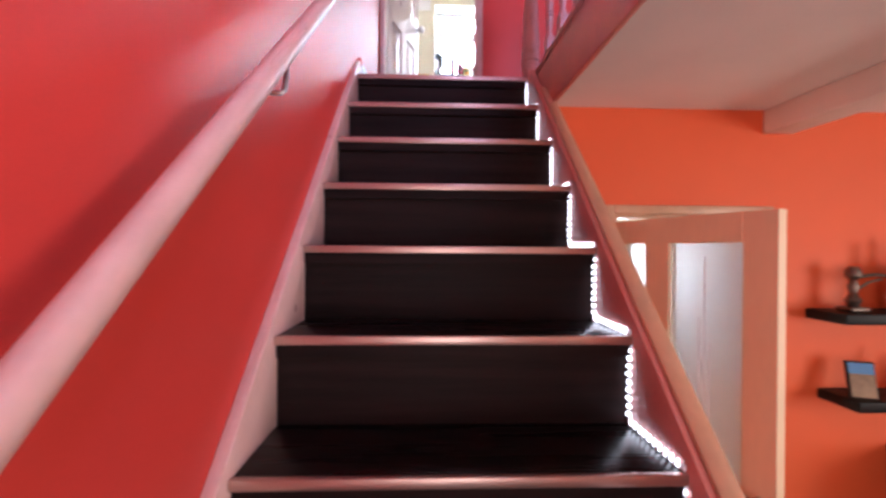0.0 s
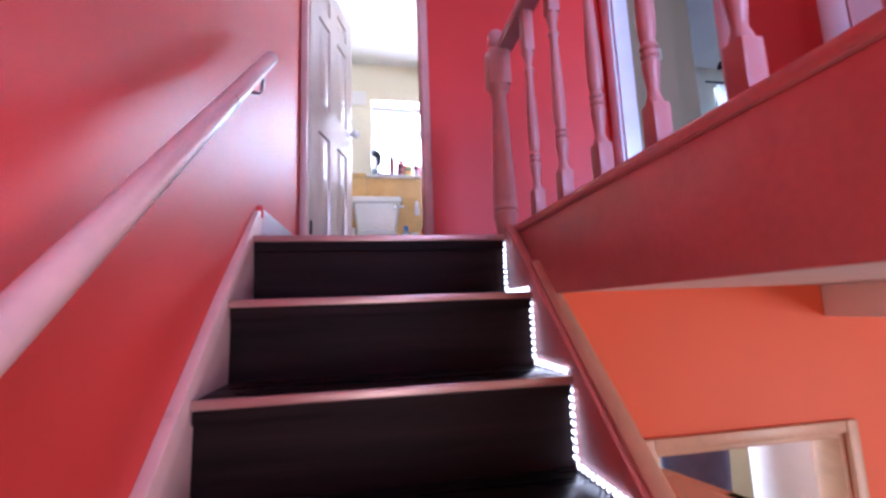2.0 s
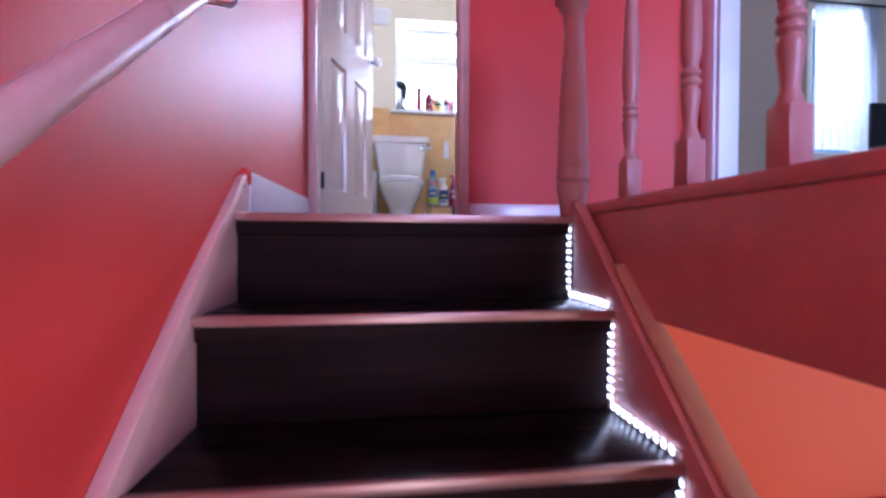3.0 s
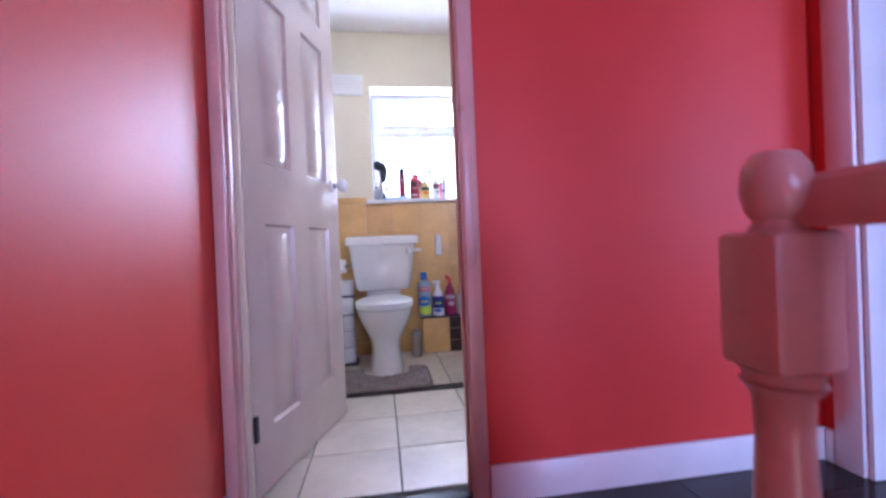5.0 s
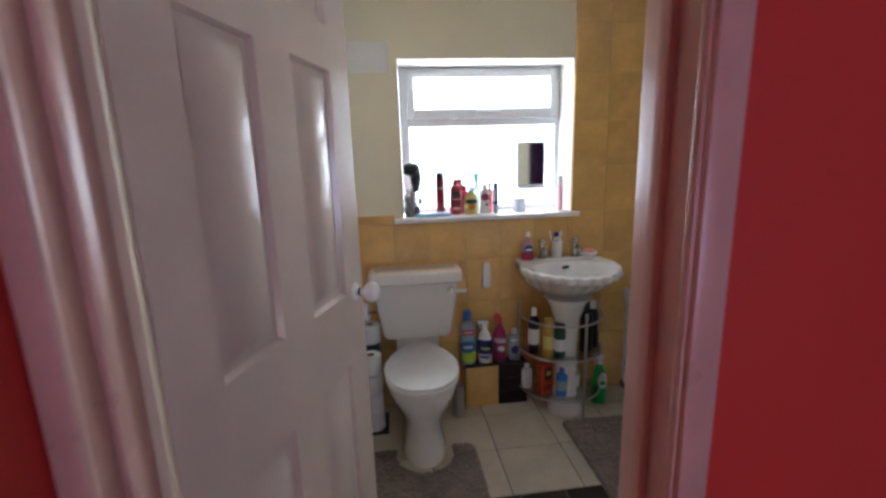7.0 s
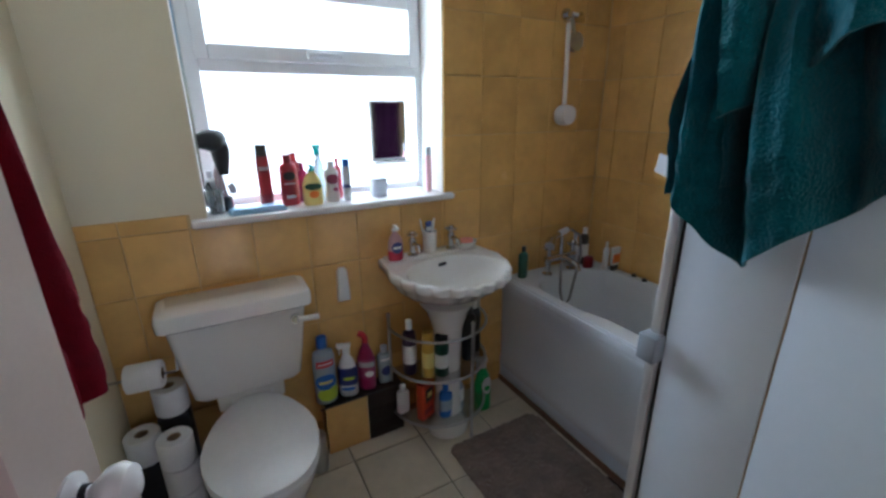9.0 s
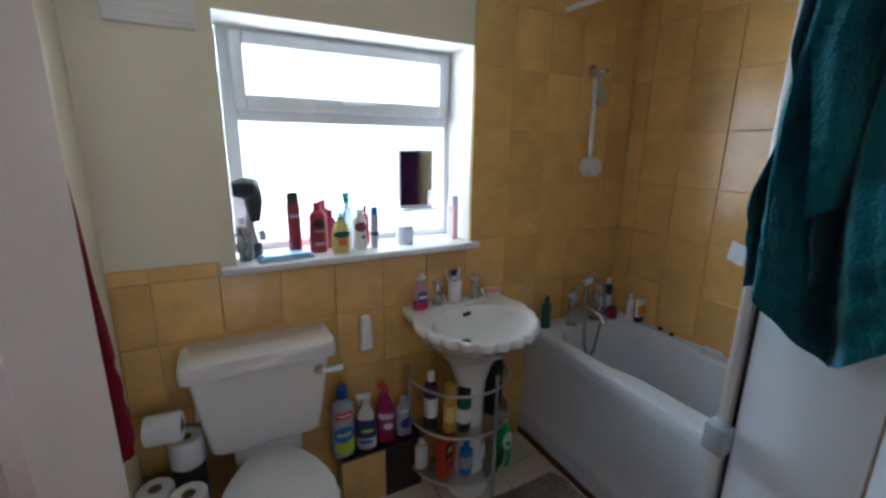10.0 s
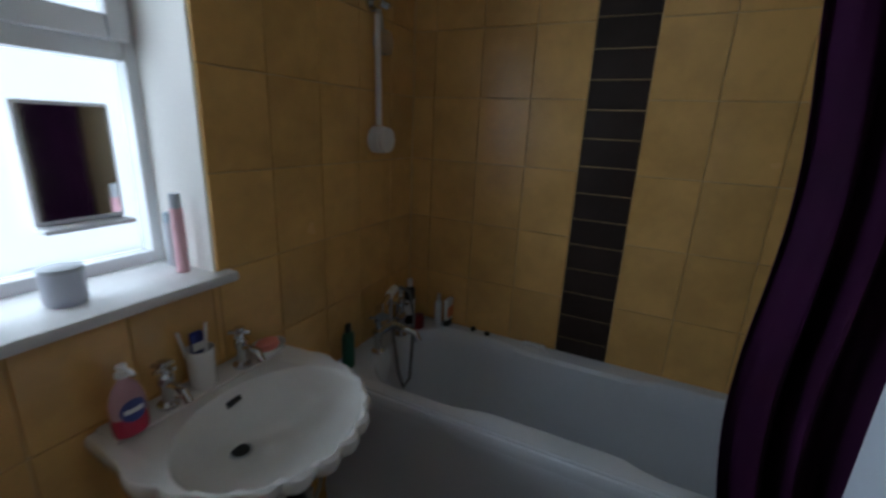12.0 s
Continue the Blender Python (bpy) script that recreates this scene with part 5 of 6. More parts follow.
patch(cleaner, 0.095, 0.185, 0.215, LABEL_R, 0.64, -90, 48)
patch(cleaner, 0.095, 0.197, 0.203, WHITE_P, 0.64, -90, 36, False, 1.045)
bottle("spray_bottle", 0.852, WALL_N - 0.06, LZ, 0.255, 0.085, WHITE_P, WHITE_P, "white and blue bathroom spray bottle on the ledge", 0.05, "slope", NAVY_P, None, -20, "trigger")
spray = [o for o in bpy.data.objects if o.name.startswith("spray_bottle")][-1]
patch(spray, 0.085, 0.085, 0.1, LIME_P, 0.59, -80, 40, True, 1.05)
patch(spray, 0.085, 0.03, 0.05, BLUE_P, 0.59, -90, 45, True, 1.05)
bottle("bleach_bottle", 0.942, WALL_N - 0.055, LZ, 0.28, 0.082, MAGENTA_P, LABEL_R, "magenta toilet cleaner bottle with an angled red neck", 0.055, "slope", PINK_P, None, 150, "duck")
duck = [o for o in bpy.data.objects if o.name.startswith("bleach_bottle")][-1]
patch(duck, 0.082, 0.12, 0.145, GREY_P, 0.67, 100, 55, False, 1.05)
patch(duck, 0.082, 0.07, 0.1, WHITE_P, 0.67, 115, 30, True, 1.05)
bottle("cleaner_bottle", 1.03, WALL_N - 0.05, LZ, 0.19, 0.07, PALE_P, GREY_P, "clear pale blue refill bottle on the ledge", 0.045, "round")
refill = [o for o in bpy.data.objects if o.name.startswith("cleaner_bottle")][-1]
patch(refill, 0.07, 0.04, 0.09, NAVY_P, 0.64, -85, 45, True)
patch(refill, 0.07, 0.12, 0.13, WHITE_P, 0.64, -90, 40)

# ---- the bath ----
bath = thing("bath", pose(1.735, BATH_S, FLOOR), "white acrylic bath with a ribbed side panel along the tiled wall", "bath")
L, W, RZ = WALL_N - BATH_S, WALL_E - 1.735, 0.635
out = [(0.0, 0.0), (W, 0.0), (W, L), (0.0, L)]


def tub_ring(inset, end, z, r=0.16, n=8):
    pts = []
    x0, x1, y0, y1 = inset, W - inset, end + 0.05, L - end
    rr = min(r, (x1 - x0) / 2 - 0.002)
    for cx, cy, a0 in ((x1 - rr, y1 - rr, 0), (x0 + rr, y1 - rr, 90), (x0 + rr, y0 + rr, 180), (x1 - rr, y0 + rr, 270)):
        for i in range(n + 1):
            a = radians(a0 + 90 * i / n)
            pts.append((cx + rr * math.cos(a), cy + rr * math.sin(a), z))
    full = []
    for p, q in zip(pts, pts[1:] + pts[:1]):
        cuts = 24 if abs(p[1] - q[1]) > 0.5 else 1
        for k in range(cuts):
            x, y = p[0] + (q[0] - p[0]) * k / cuts, p[1] + (q[1] - p[1]) * k / cuts
            swell = 0.034 * (math.tanh((y - 0.72) / 0.03) - math.tanh((y - 1.22) / 0.05)) / 2 * (1 if cuts > 1 else 0) * (1 if z > RZ - 0.05 else 0.6 if z > RZ - 0.15 else 0)
            full.append((x + (swell if x < W / 2 else -swell), y, z))
    return full


def rim_ring(grow, z, n=8):
    pts = []
    for cx, cy, a0 in ((W, L, 0), (0, L, 90), (0, 0, 180), (W, 0, 270)):
        for i in range(n + 1):
            a = radians(a0 + 90 * i / n)
            pts.append((cx + (grow - 0.003) * math.cos(a), cy - 0.003 + (grow - 0.003) * math.sin(a) if cx else cy + (grow - 0.003) * math.sin(a), z))
    pts = [(min(x, W - 0.001), min(max(y, 0.002), L - 0.001), z) for x, y, z in pts]
    full = []
    for p, q in zip(pts, pts[1:] + pts[:1]):
        cuts = 24 if abs(p[1] - q[1]) > 0.5 else 1
        full += [(p[0] + (q[0] - p[0]) * k / cuts, p[1] + (q[1] - p[1]) * k / cuts, z) for k in range(cuts)]
    return full


part("tub", loft(bmesh.new(), [rim_ring(0.012, RZ - 0.045), rim_ring(0.016, RZ - 0.02), rim_ring(0.012, RZ - 0.004), rim_ring(0.0, RZ), tub_ring(0.055, 0.1, RZ), tub_ring(0.068, 0.115, RZ - 0.012),
                              tub_ring(0.085, 0.14, RZ - 0.1), tub_ring(0.105, 0.18, RZ - 0.28, 0.15), tub_ring(0.14, 0.24, RZ - 0.37, 0.13), tub_ring(0.2, 0.4, RZ - 0.385, 0.1)], caps="end"), ENAMEL, bath)
out = [(0.012, 0.09), (0.0, 0.1), (0.0, 0.15), (0.006, 0.16), (0.004, 0.3), (0.0, RZ - 0.09), (-0.008, RZ - 0.07), (-0.008, RZ - 0.046), (0.02, RZ - 0.046), (0.02, 0.09)]
part("side_panel", prism(out, "y", 0.004, L - 0.004), ENAMEL, bath, "moulded white bath panel")
part("plinth", slab(0.004, 0.03, 0.004, L - 0.004, 0.0, 0.1, bevel=0.003), MELAMINE, bath)
part("base_trim", slab(-0.006, 0.003, 0.004, L - 0.004, 0, 0.035, bevel=0.002), mat("brown_wood_strip", (0.16, 0.08, 0.04), 0.5, vary=0.25, bump=0.1), bath, "brown wooden strip at the floor")
part("grip", tube([(W - 0.05, 1.09, RZ), (W - 0.055, 1.1, RZ + 0.022), (W - 0.055, 1.18, RZ + 0.022), (W - 0.05, 1.19, RZ)], 0.009, 10), ENAMEL, bath, "small moulded hand grip")
part("rim_bead", tube([(0.004, 0.006, RZ + 0.001), (0.004, L - 0.006, RZ + 0.001)], 0.007, 10), ENAMEL, bath)
TX, TY = 1.735 + 0.31, WALL_N - 0.1
mixer = thing("bath_mixer", pose(TX, TY, FLOOR + RZ), "chrome bath mixer tap with hand shower in its cradle", "tap")
for s in (-0.085, 0.085):
    part("pillar", turned([(0.028, 0), (0.028, 0.006), (0.015, 0.016), (0.015, 0.06), (0.02, 0.07), (0.02, 0.09)], 18, at=(s, 0, 0)), CHROME, mixer)
    bm = turned([(0.012, 0.1), (0.012, 0.15), (0.016, 0.155), (0.012, 0.17), (0, 0.172)], 14, at=(s, 0, 0))
    for a in (0.3, 1.87):
        tube([(s - 0.032 * math.cos(a), -0.032 * math.sin(a), 0.145), (s + 0.032 * math.cos(a), 0.032 * math.sin(a), 0.145)], 0.007, 8, bm)
    part("handle", bm, CHROME, mixer)
bm = tube([(-0.1, 0, 0.085), (0.1, 0, 0.085)], 0.02, 14)
tube([(0, 0, 0.085), (0, -0.05, 0.085), (0, -0.12, 0.075), (0, -0.135, 0.045)], 0.014, 12, bm)
tube([(0, 0, 0.085), (0, 0, 0.2)], 0.012, 12, bm)
part("body", bm, CHROME, mixer)
bm = tube([(-0.11, -0.03, 0.2), (-0.02, -0.01, 0.225), (0.05, 0.0, 0.235)], 0.012, 12)
tube([(-0.1, -0.03, 0.2), (-0.13, -0.05, 0.18)], 0.026, 16, bm)
part("hand_shower", bm, CHROME, mixer, "chrome hand shower with a white collar")
part("collar", tube([(-0.03, -0.013, 0.222), (0.03, -0.002, 0.232)], 0.016, 12), WHITE_P, mixer)
hose = [(0.05, 0.0, 0.235), (0.1, -0.03, 0.2), (0.09, -0.06, 0.1), (0.03, -0.09, 0.0), (-0.02, -0.11, -0.12), (-0.05, -0.1, -0.15), (-0.06, -0.08, -0.08), (-0.02, -0.03, 0.04), (0, -0.02, 0.08)]
part("hose", tube(hose, 0.0075, 8), mat("dark_ribbed_steel", (0.22, 0.22, 0.23), 0.35, metal=1.0, vary=0.3, scale=60, fine=400, bump=0.3), mixer, "ribbed steel hose")
RB = FLOOR + RZ + 0.001
bottle("bath_bottle", 1.815, WALL_N - 0.07, RB, 0.17, 0.055, DGREEN_P, BLACK, "dark teal shower gel bottle on the bath edge", 0.04, "round")
bottle("bath_bottle", 2.19, WALL_N - 0.06, RB, 0.19, 0.05, WHITE_P, GREY_P, "white toiletry bottle on the bath edge", 0.035, "slope")
bottle("bath_bottle", 2.25, WALL_N - 0.07, RB, 0.21, 0.06, BLACK, WHITE_P, "black shampoo bottle with a white cap on the bath edge", 0.045, "waist", WHITE_P)
bottle("bath_bottle", 2.23, WALL_N - 0.13, RB, 0.06, 0.06, DKRED_P, DKRED_P, "dark red tub on the bath edge", 0.05, "can")
bottle("bath_bottle", 2.285, WALL_N - 0.2, RB, 0.155, 0.036, WHITE_P, WHITE_P, "slim white bottle on the bath edge", 0.03, "round")
tubeb = thing("cream_tube", pose(2.315, WALL_N - 0.235, RB), "orange and white cream tube standing on its black cap", "tube")
part("cap", slab(-0.022, 0.022, -0.012, 0.012, 0, 0.03, bevel=0.004), BLACK, tubeb)
part("body", prism([(-0.024, 0.03), (0.024, 0.03), (0.03, 0.13), (-0.03, 0.13)], "y", -0.01, 0.01, 0.004), WHITE_P, tubeb)
part("label", slab(-0.026, 0.026, -0.0125, -0.0105, 0.045, 0.095), ORANGE_P, tubeb, "orange printed label")
for x, y in ((2.33, 5.0), (2.32, 4.93)):
    solid("bath_plug_stop", turned([(0.012, 0), (0.012, 0.012), (0.0, 0.014)], 12), BLACK, "small black stopper on the bath edge", "stopper", pose(x, y, RB))

# hook, brush and shower head on the window wall
hook = thing("wall_hook", pose(2.04, WALL_N - 0.008, 4.5), "chrome shower head bracket on the tiled wall", "hook")
bm = tube([(0, 0, 0), (0, -0.012, 0)], 0.028, 18)
tube([(0, -0.01, 0), (0, -0.05, -0.005), (0.02, -0.06, -0.01)], 0.012, 10, bm)
tube([(0.02, -0.03, 0.0), (0.07, -0.035, 0.004)], 0.008, 8, bm)
part("bracket", bm, CHROME, hook)
bm = tube([(0.05, -0.037, -0.115), (0.05, -0.007, -0.115)], 0.042, 20)
tube([(0.05, -0.017, -0.085), (0.02, -0.022, -0.015)], 0.01, 8, bm)
part("shower_head", bm, STEEL, hook, "dull chrome round shower head")
brush = thing("bath_brush", pose(2.025, WALL_N - 0.05, 4.43), "long-handled white bath brush hanging from the hook", "brush")
part("handle", tube([(0, 0.0, 0.03), (0.004, 0, -0.1), (0.008, 0, -0.26), (0.01, 0, -0.33)], 0.011, 12), WHITE_P, brush)
bm = tube([(0.012, 0.018, -0.38), (0.012, -0.022, -0.38)], 0.048, 20)
part("pad", bm, WHITE_P, brush)
part("bristles", tube([(0.012, -0.022, -0.38), (0.012, -0.04, -0.38)], 0.044, 20), PAPER, brush)
ventbox = thing("air_vent", pose(0.26, WALL_N, 4.55), "flat white louvred air vent on the cream wall", "vent")
part("frame", slab(-0.115, 0.115, -0.012, 0, -0.075, 0.075, bevel=0.004), CEIL, ventbox)
for k in range(6):
    part("slat", slab(-0.1, 0.1, -0.016, -0.012, -0.06 + k * 0.021, -0.05 + k * 0.021, bevel=0.001), CEIL, ventbox)

# ---- tall cupboard with an aluminium edge ----
cup_board = thing("tall_cupboard", pose(1.09, BATH_S, FLOOR), "tall white melamine cupboard with an aluminium edge strip", "cupboard")
CD = 4.07 - BATH_S
part("side", slab(0.0, 0.018, 0.002, CD - 0.184, 0, 2.1, bevel=0.002), MELAMINE, cup_board)
part("side", slab(0.0, 0.018, CD - 0.181, CD - 0.026, 0, 2.1, bevel=0.002), MELAMINE, cup_board)
part("joint", slab(0.003, 0.016, CD - 0.185, CD - 0.18, 0, 2.1), BEIGE, cup_board)
# Black strip for the shade in the open gap beside the edge strip.
part("gap", slab(0.006, 0.016, CD - 0.027, CD - 0.016, 0, 2.1), BLACK, cup_board, "black strip painting the shade in the gap")
part("edge_strip", slab(-0.006, 0.02, CD - 0.018, CD, 0, 2.12, bevel=0.003), ALU, cup_board, "satin aluminium edge strip")
part("back", slab(0.02, 0.32, CD - 0.02, CD - 0.002, 0, 2.1, bevel=0.002), MELAMINE, cup_board)
part("end", slab(0.3, 0.32, 0.002, CD - 0.022, 0, 2.1), MELAMINE, cup_board)
part("top", slab(0.0, 0.32, 0.002, CD - 0.021, 2.1, 2.12), MELAMINE, cup_board)
part("catch", slab(-0.026, 0.004, CD - 0.026, CD + 0.008, 1.06, 1.11, bevel=0.003), tint("blue_grey_metal", (0.3, 0.34, 0.4), 0.35), cup_board, "grey metal catch")

# ---- towels and curtain ----
def cloth(name, columns, rows, place, material, label, category, thick=0.006):
    bm = bmesh.new()
    grid = [[bm.verts.new(place(i / (columns - 1), j / (rows - 1))) for i in range(columns)] for j in range(rows)]
    for j in range(rows - 1):
        for i in range(columns - 1):
            bm.faces.new((grid[j][i], grid[j][i + 1], grid[j + 1][i + 1], grid[j + 1][i]))
    bmesh.ops.recalc_face_normals(bm, faces=bm.faces)
    bmesh.ops.solidify(bm, geom=bm.faces[:], thickness=thick)
    return solid(name, bm, material, label, category)


def towel_sheet(bm, x, left, right, top, hem, folds, phase, columns=44, rows=64, thick=0.007):
    """One hanging layer: left and right edge and hem line as functions, with deep soft folds."""
    grid = []
    for j in range(rows):
        v = j / (rows - 1)
        line = []
        for i in range(columns):
            u = i / (columns - 1)
            z = top - (top - hem(u)) * v
            wave = math.sin(u * folds + phase + 1.6 * v) * (0.02 + 0.014 * v) + 0.01 * math.sin(u * folds * 2.3 + 4 * v + phase * 3) + 0.011 * math.sin(9 * v + 5 * u + phase) * v - 0.0035 * (j in (rows - 12, rows - 11, rows - 8, rows - 7, rows - 2, rows - 1))
            line.append((x - 0.012 * math.sin(math.pi * u) + wave, left(v) + (right(v) - left(v)) * u + 0.006 * math.sin(9 * v + phase), z))
        grid.append(line)
    made = [[[bm.verts.new((px + d, py, pz)) for px, py, pz in line] for line in grid] for d in (0.0, thick)]
    for k, sheet in enumerate(made):
        for j in range(rows - 1):
            for i in range(columns - 1):
                q = (sheet[j][i], sheet[j][i + 1], sheet[j + 1][i + 1], sheet[j + 1][i])
                bm.faces.new(q if k else tuple(reversed(q)))
    loop = [(0, i) for i in range(columns)] + [(j, columns - 1) for j in range(1, rows)] + [(rows - 1, i) for i in range(columns - 2, -1, -1)] + [(j, 0) for j in range(rows - 2, 0, -1)]
    for (j0, i0), (j1, i1) in zip(loop, loop[1:] + loop[:1]):
        bm.faces.new((made[0][j0][i0], made[0][j1][i1], made[1][j1][i1], made[1][j0][i0]))
    return bm


def ease(points):
    """Straight runs between (v, value) points."""
    def f(v):
        for (a, p), (b, q) in zip(points, points[1:]):
            if v <= b:
                return p + (q - p) * (v - a) / (b - a)
        return points[-1][1]
    return f


teal = thing("bath_towel", pose(0, 0, 0), "teal terry bath towel bunched over a hook on the cupboard", "towel")
part("fold", towel_sheet(bmesh.new(), 1.058, ease([(0, 4.035), (0.5, 4.06), (0.62, 4.037), (0.8, 4.063), (1, 4.04)]), ease([(0, 3.95), (1, 3.96)]), 4.56, lambda u: 3.966 + 0.02 * u, 18, 0.4), TEAL, teal)
part("fold", towel_sheet(bmesh.new(), 1.048, ease([(0, 4.03), (0.6, 4.045), (1, 4.03)]), ease([(0, 3.9), (0.5, 3.83), (1, 3.78)]), 4.55, lambda u: 3.97 - 0.1 * u / 0.3 if u < 0.3 else 3.87 + 0.25 * (u - 0.3), 15, 2.0), TEAL, teal)
part("fold", towel_sheet(bmesh.new(), 1.028, ease([(0, 3.97), (0.6, 4.01), (1, 3.98)]), ease([(0, 3.9), (0.5, 3.79), (1, 3.74)]), 4.55, lambda u: 4.07 + 0.16 * u, 13, 3.6), TEAL, teal)
part("label", slab(-0.001, 0.001, 0.0, 0.026, -0.014, 0.014), GREY_P, teal, "small white care label").matrix_basis = pose(1.035, 4.05, 4.0, 12, 0, -14)
solid("towel_hook", tube([(1.09, 4.0, 4.53), (1.06, 4.0, 4.53), (1.035, 4.0, 4.56)], 0.007, 8), CHROME, "chrome hook on the cupboard side", "hook")


wine = thing("hand_towel", pose(0, 0, 0), "wine red terry towel hanging from a hook on the cream wall", "towel")
for x, phase, out, hem in ((0.128, 0.7, 0.0, 3.5), (0.108, 2.6, -0.05, 3.47)):
    part("fold", towel_sheet(bmesh.new(), x, ease([(0, 4.42), (0.5, 4.36), (1, 4.34)]), ease([(0, 4.48), (0.42, 4.72 + out), (0.6, 4.82 + out), (0.75, 4.89 + out), (0.9, 4.915 + out), (1, 4.875 + out)]), 4.62, lambda u, hem=hem: hem + 0.05 * (1 - u) ** 2 - 0.02 * u, 16, phase), WINE, wine)
solid("towel_hook", tube([(WALL_W, 4.45, 4.62), (WALL_W + 0.05, 4.45, 4.62), (WALL_W + 0.075, 4.45, 4.65)], 0.008, 10), CHROME, "chrome hook on the cream wall", "hook")


def curtain_place(u, v):
    y = 4.135 - 0.55 * u - 0.04 * v * v
    x = 1.85 + (0.04 * math.sin(u * 40) + 0.018 * math.sin(u * 61 + 3 * v)) * (0.6 + 0.4 * v)
    return (x, y + 0.02 * math.sin(v * 9.0 + 0.6) * (1 - u), 4.72 - 1.58 * v)


cloth("shower_curtain", 110, 30, curtain_place, PURPLE, "dark purple shower curtain drawn back beside the bath", "curtain", 0.002)
solid("curtain_rail", tube([(1.85, BATH_S, 4.74), (1.85, WALL_N, 4.74)], 0.012, 12), PVC, "white shower curtain rail along the bath", "curtain rail")

# ---- bath mats ----
def pile(name, inside, x0, x1, y0, y1, label):
    """A shaggy mat: a short thick backing with a rough tufted top."""
    bm = bmesh.new()
    nx, ny = int((x1 - x0) / 0.009), int((y1 - y0) / 0.009)
    rng = random.Random(len(label))
    cells = {}
    for i in range(nx + 1):
        for j in range(ny + 1):
            x, y = x0 + (x1 - x0) * i / nx, y0 + (y1 - y0) * j / ny
            if inside(x, y):
                edge = 0.006 if all(inside(x + a, y + b) for a, b in ((0.012, 0), (-0.012, 0), (0, 0.012), (0, -0.012))) else 0.0
                cells[i, j] = bm.verts.new((x + rng.uniform(-0.003, 0.003), y + rng.uniform(-0.003, 0.003), FLOOR + 0.008 + edge + rng.uniform(0, 0.009) * (edge > 0)))
    for i in range(nx):
        for j in range(ny):
            q = [cells.get(k) for k in ((i, j), (i + 1, j), (i + 1, j + 1), (i, j + 1))]
            if all(q):
                bm.faces.new(q)
    return solid(name, bm, MAT, label, "mat")


def in_rounded(x, y, x0, x1, y0, y1, r):
    dx, dy = max(x0 + r - x, x - x1 + r, 0), max(y0 + r - y, y - y1 + r, 0)
    return dx * dx + dy * dy <= r * r


pile("toilet_mat", lambda x, y: in_rounded(x, y, 0.17, 0.715, 4.5, 4.93, 0.06) and not in_rounded(x, y, 0.33, 0.59, 4.75, 5.3, 0.12), 0.16, 0.73, 4.49, 4.94, "taupe shaggy mat cut round the toilet foot")
pile("bath_mat", lambda x, y: in_rounded(x, y, 1.2, 1.715, 4.24, 5.03, 0.06), 1.19, 1.72, 4.23, 5.04, "taupe shaggy bath mat along the bath")

# ---- tiles and planks, piece by piece ----
TW, TH, J = 0.2, 0.25, 0.003


def tile_mesh(name, w, h, material, t=0.008):
    return piece_mesh(name, slab(J / 2, w - J / 2, 0, t, J / 2, h - J / 2, bevel=0.0016, seg=1), material)


full = tile_mesh("wall_tile", TW, TH, TILE)
cache = {}


def wall_tile(parent, m, w, h, material=None):
    material = material or TILE
    key = (round(w, 3), round(h, 3), material.name)
    if key not in cache:
        cache[key] = tile_mesh("wall_tile", w, h, material)
    piece("tile", cache[key], parent, m)


def rows_between(z0, z1):
    k = math.floor((z0 - 3.72) / TH)
    z = 3.72 + k * TH
    while z < z1 - 0.01:
        a, b = max(z, z0), min(z + TH, z1)
        if b - a > 0.02:
            yield a, b
        z += TH


setting("grout_north", slab(1.378, WALL_E, WALL_N - 0.004, WALL_N - 0.0005, FLOOR, CEILING), GROUT, "sandy grout between the wall tiles")
setting("grout_north_side", slab(WALL_W, 0.366, WALL_N - 0.004, WALL_N - 0.0005, 3.6905, 3.74), GROUT, "sandy grout between the wall tiles")
setting("grout_north_low", slab(WALL_W, 1.3775, WALL_N - 0.004, WALL_N - 0.0005, FLOOR, 3.69), GROUT, "sandy grout between the wall tiles")
setting("grout_east", slab(WALL_E - 0.004, WALL_E - 0.0005, BATH_S, WALL_N - 0.005, FLOOR, CEILING), GROUT, "sandy grout between the wall tiles")
for x0, x1 in ((WALL_W, 0.158), (0.158, 0.358)):
    wall_tile(wall_bath_n, pose(x0, WALL_N - 0.009, 3.6905), x1 - x0, 0.05)
for a, b in rows_between(FLOOR, 3.69):
    x = 1.158 - 6 * TW
    while x < 1.37:
        x0, x1 = max(x, WALL_W), min(x + TW, 1.378)
        if x1 - x0 > 0.015:
            wall_tile(wall_bath_n, pose(x0, WALL_N - 0.009, a), x1 - x0, b - a)
        x += TW
for a, b in rows_between(FLOOR, CEILING):
    x = 1.378
    while x < WALL_E - 0.02:
        x1 = min(x + TW, WALL_E - 0.009)
        wall_tile(wall_bath_n, pose(x, WALL_N - 0.009, a), x1 - x, b - a)
        x += TW
    for y0, step, stop in ((4.637, 0.203, WALL_N - 0.01), (4.441, -0.203, BATH_S)):
        y = y0
        while (y < stop - 0.02) if step > 0 else (y > stop + 0.02):
            lo, hi = (y, min(y + step, stop)) if step > 0 else (max(y + step, stop), y)
            wall_tile(wall_bath_e, pose(WALL_E - 0.009, hi, a, 0, 0, -90), hi - lo, b - a)
            y += step
z = FLOOR + 0.01
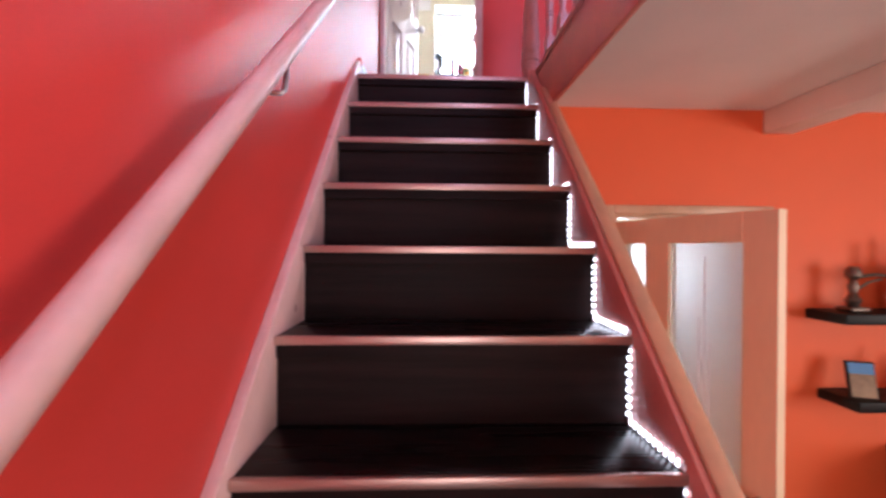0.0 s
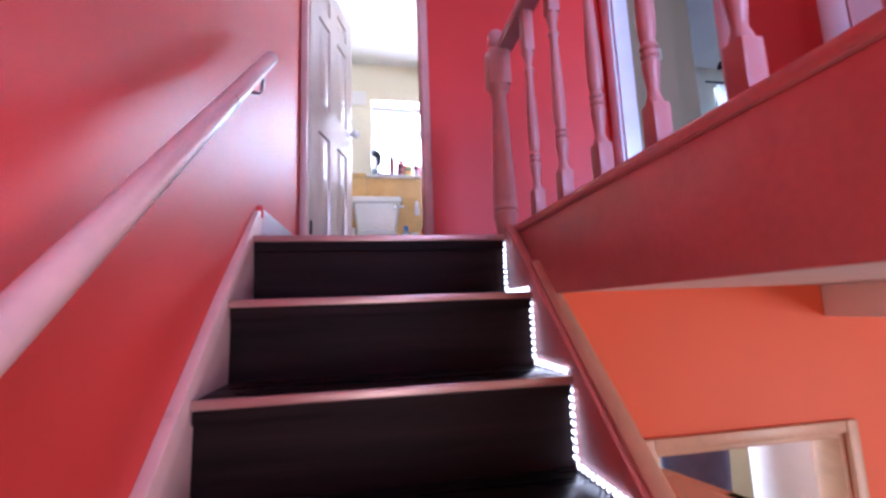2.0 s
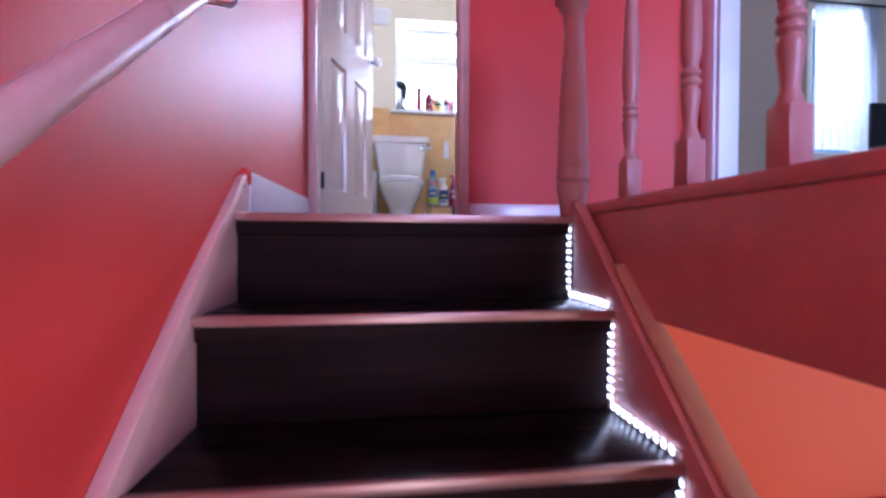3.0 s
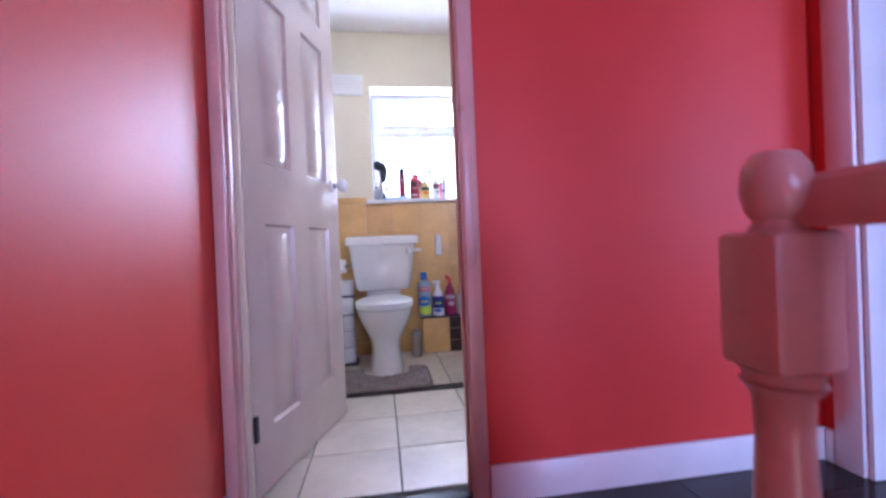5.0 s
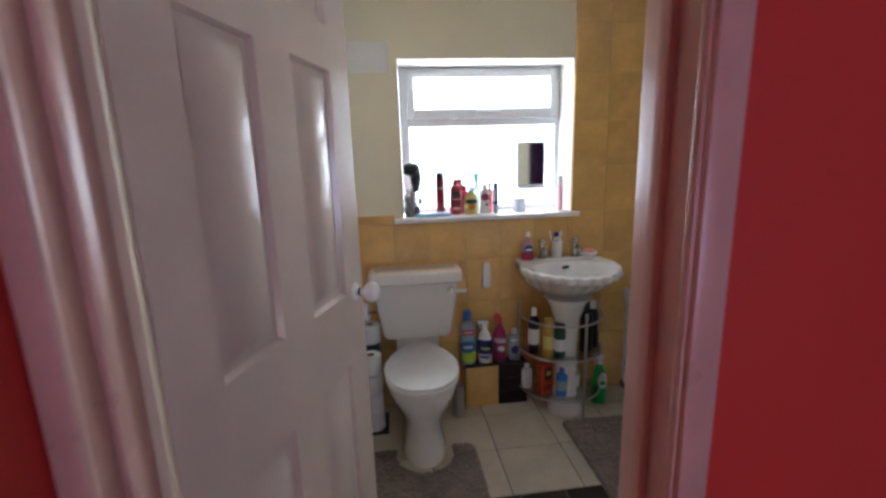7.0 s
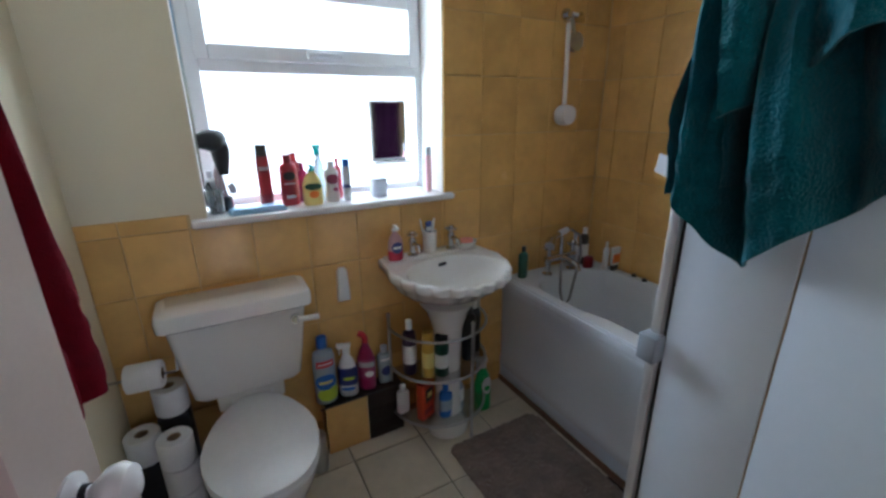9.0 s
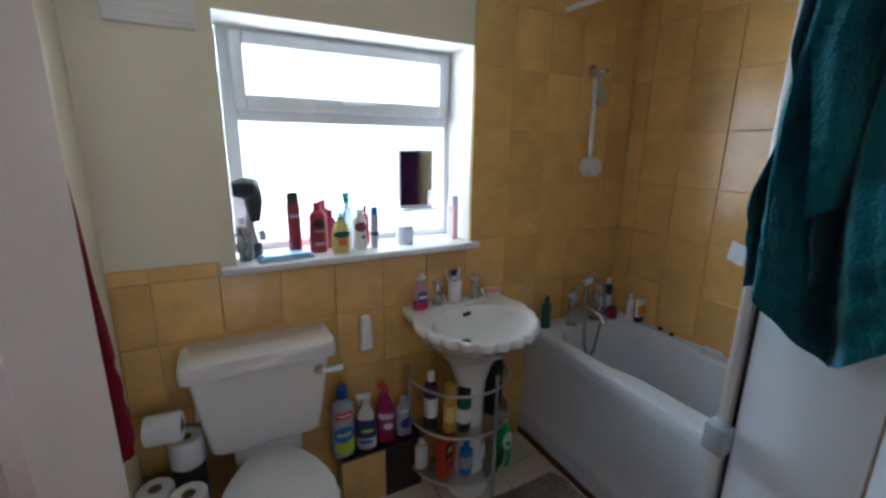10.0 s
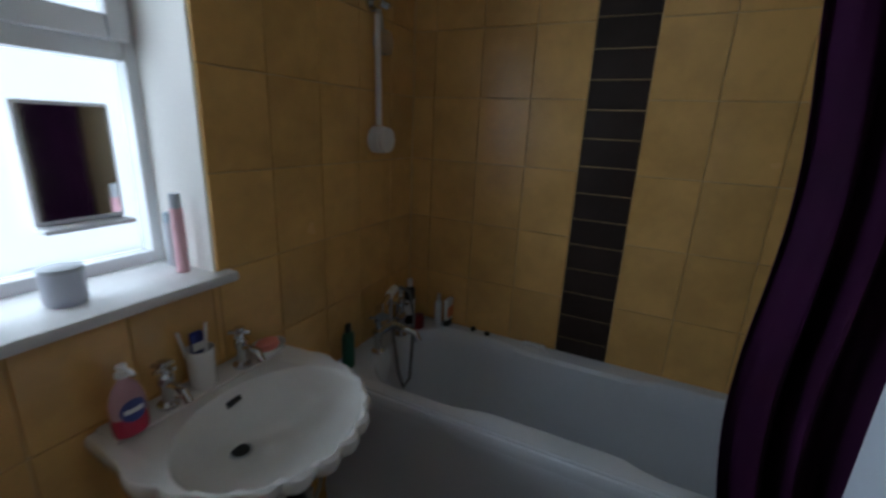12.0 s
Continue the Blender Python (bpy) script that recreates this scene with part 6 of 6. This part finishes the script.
while z < CEILING - 0.02:
    wall_tile(wall_bath_e, pose(WALL_E - 0.0092, 4.637, z, 0, 0, -90), 0.196, min(0.0985, CEILING - z), DARKTILE)
    z += 0.0985

fcache = {}


def floor_tile(x0, x1, y0, y1, material, name="tile"):
    key = (round(x1 - x0, 3), round(y1 - y0, 3), material.name)
    if key not in fcache:
        fcache[key] = piece_mesh("floor_tile", slab(0.003, x1 - x0 - 0.003, 0.003, y1 - y0 - 0.003, -0.008, 0, bevel=0.002, seg=1), material)
    piece(name, fcache[key], floor_bath, pose(x0, y0, FLOOR))


ys = [(5.165 + 0.0, WALL_N), (4.86, 5.165), (4.56, 4.86), (4.165, 4.465), (3.86, 4.165), (3.556, 3.86)]
for a, b in ys:
    x = 0.815 - 3 * 0.325
    while x < 1.75:
        x0, x1 = max(x, 0.046 if b > 3.6 else 0.02), min(x + 0.325, 1.74)
        if x1 - x0 > 0.02:
            floor_tile(x0, x1, a, b, FLOORTILE)
        x += 0.325
x = 0.046
while x < 1.73:
    floor_tile(x, min(x + 0.2, 1.74), 4.465, 4.56, DARKTILE)
    x += 0.2
setting("trim_threshold", slab(0.02, 0.715, DOORWALL + 0.03, DOORWALL + 0.105, FLOOR - 0.006, FLOOR + 0.004, bevel=0.002), DARKWOOD, "dark threshold strip under the bathroom door")

pcache = {}
for lo, hi, x0, x1 in ((TOP + 0.03, DOORWALL + 0.03, -0.012, 0.99), (-0.6, DOORWALL + 0.03, 0.99, EAST + 0.1)):
    y = hi
    k = 0
    while y > lo + 0.01:
        y0 = max(y - 0.19, lo)
        cut = x0 + (0.35 + 0.37 * (k % 3)) * min(1, x1 - x0)
        for a, b in ((x0, cut), (cut, x1)):
            key = (round(b - a, 3), round(y - y0, 3))
            if b - a > 0.03:
                if key not in pcache:
                    pcache[key] = piece_mesh("floor_plank", slab(0.0006, b - a - 0.0006, 0.0006, y - y0 - 0.0006, -0.011, 0, bevel=0.0012, seg=1), PLANK)
                piece("plank", pcache[key], landing, pose(a, y0, FLOOR))
        y -= 0.19
        k += 1
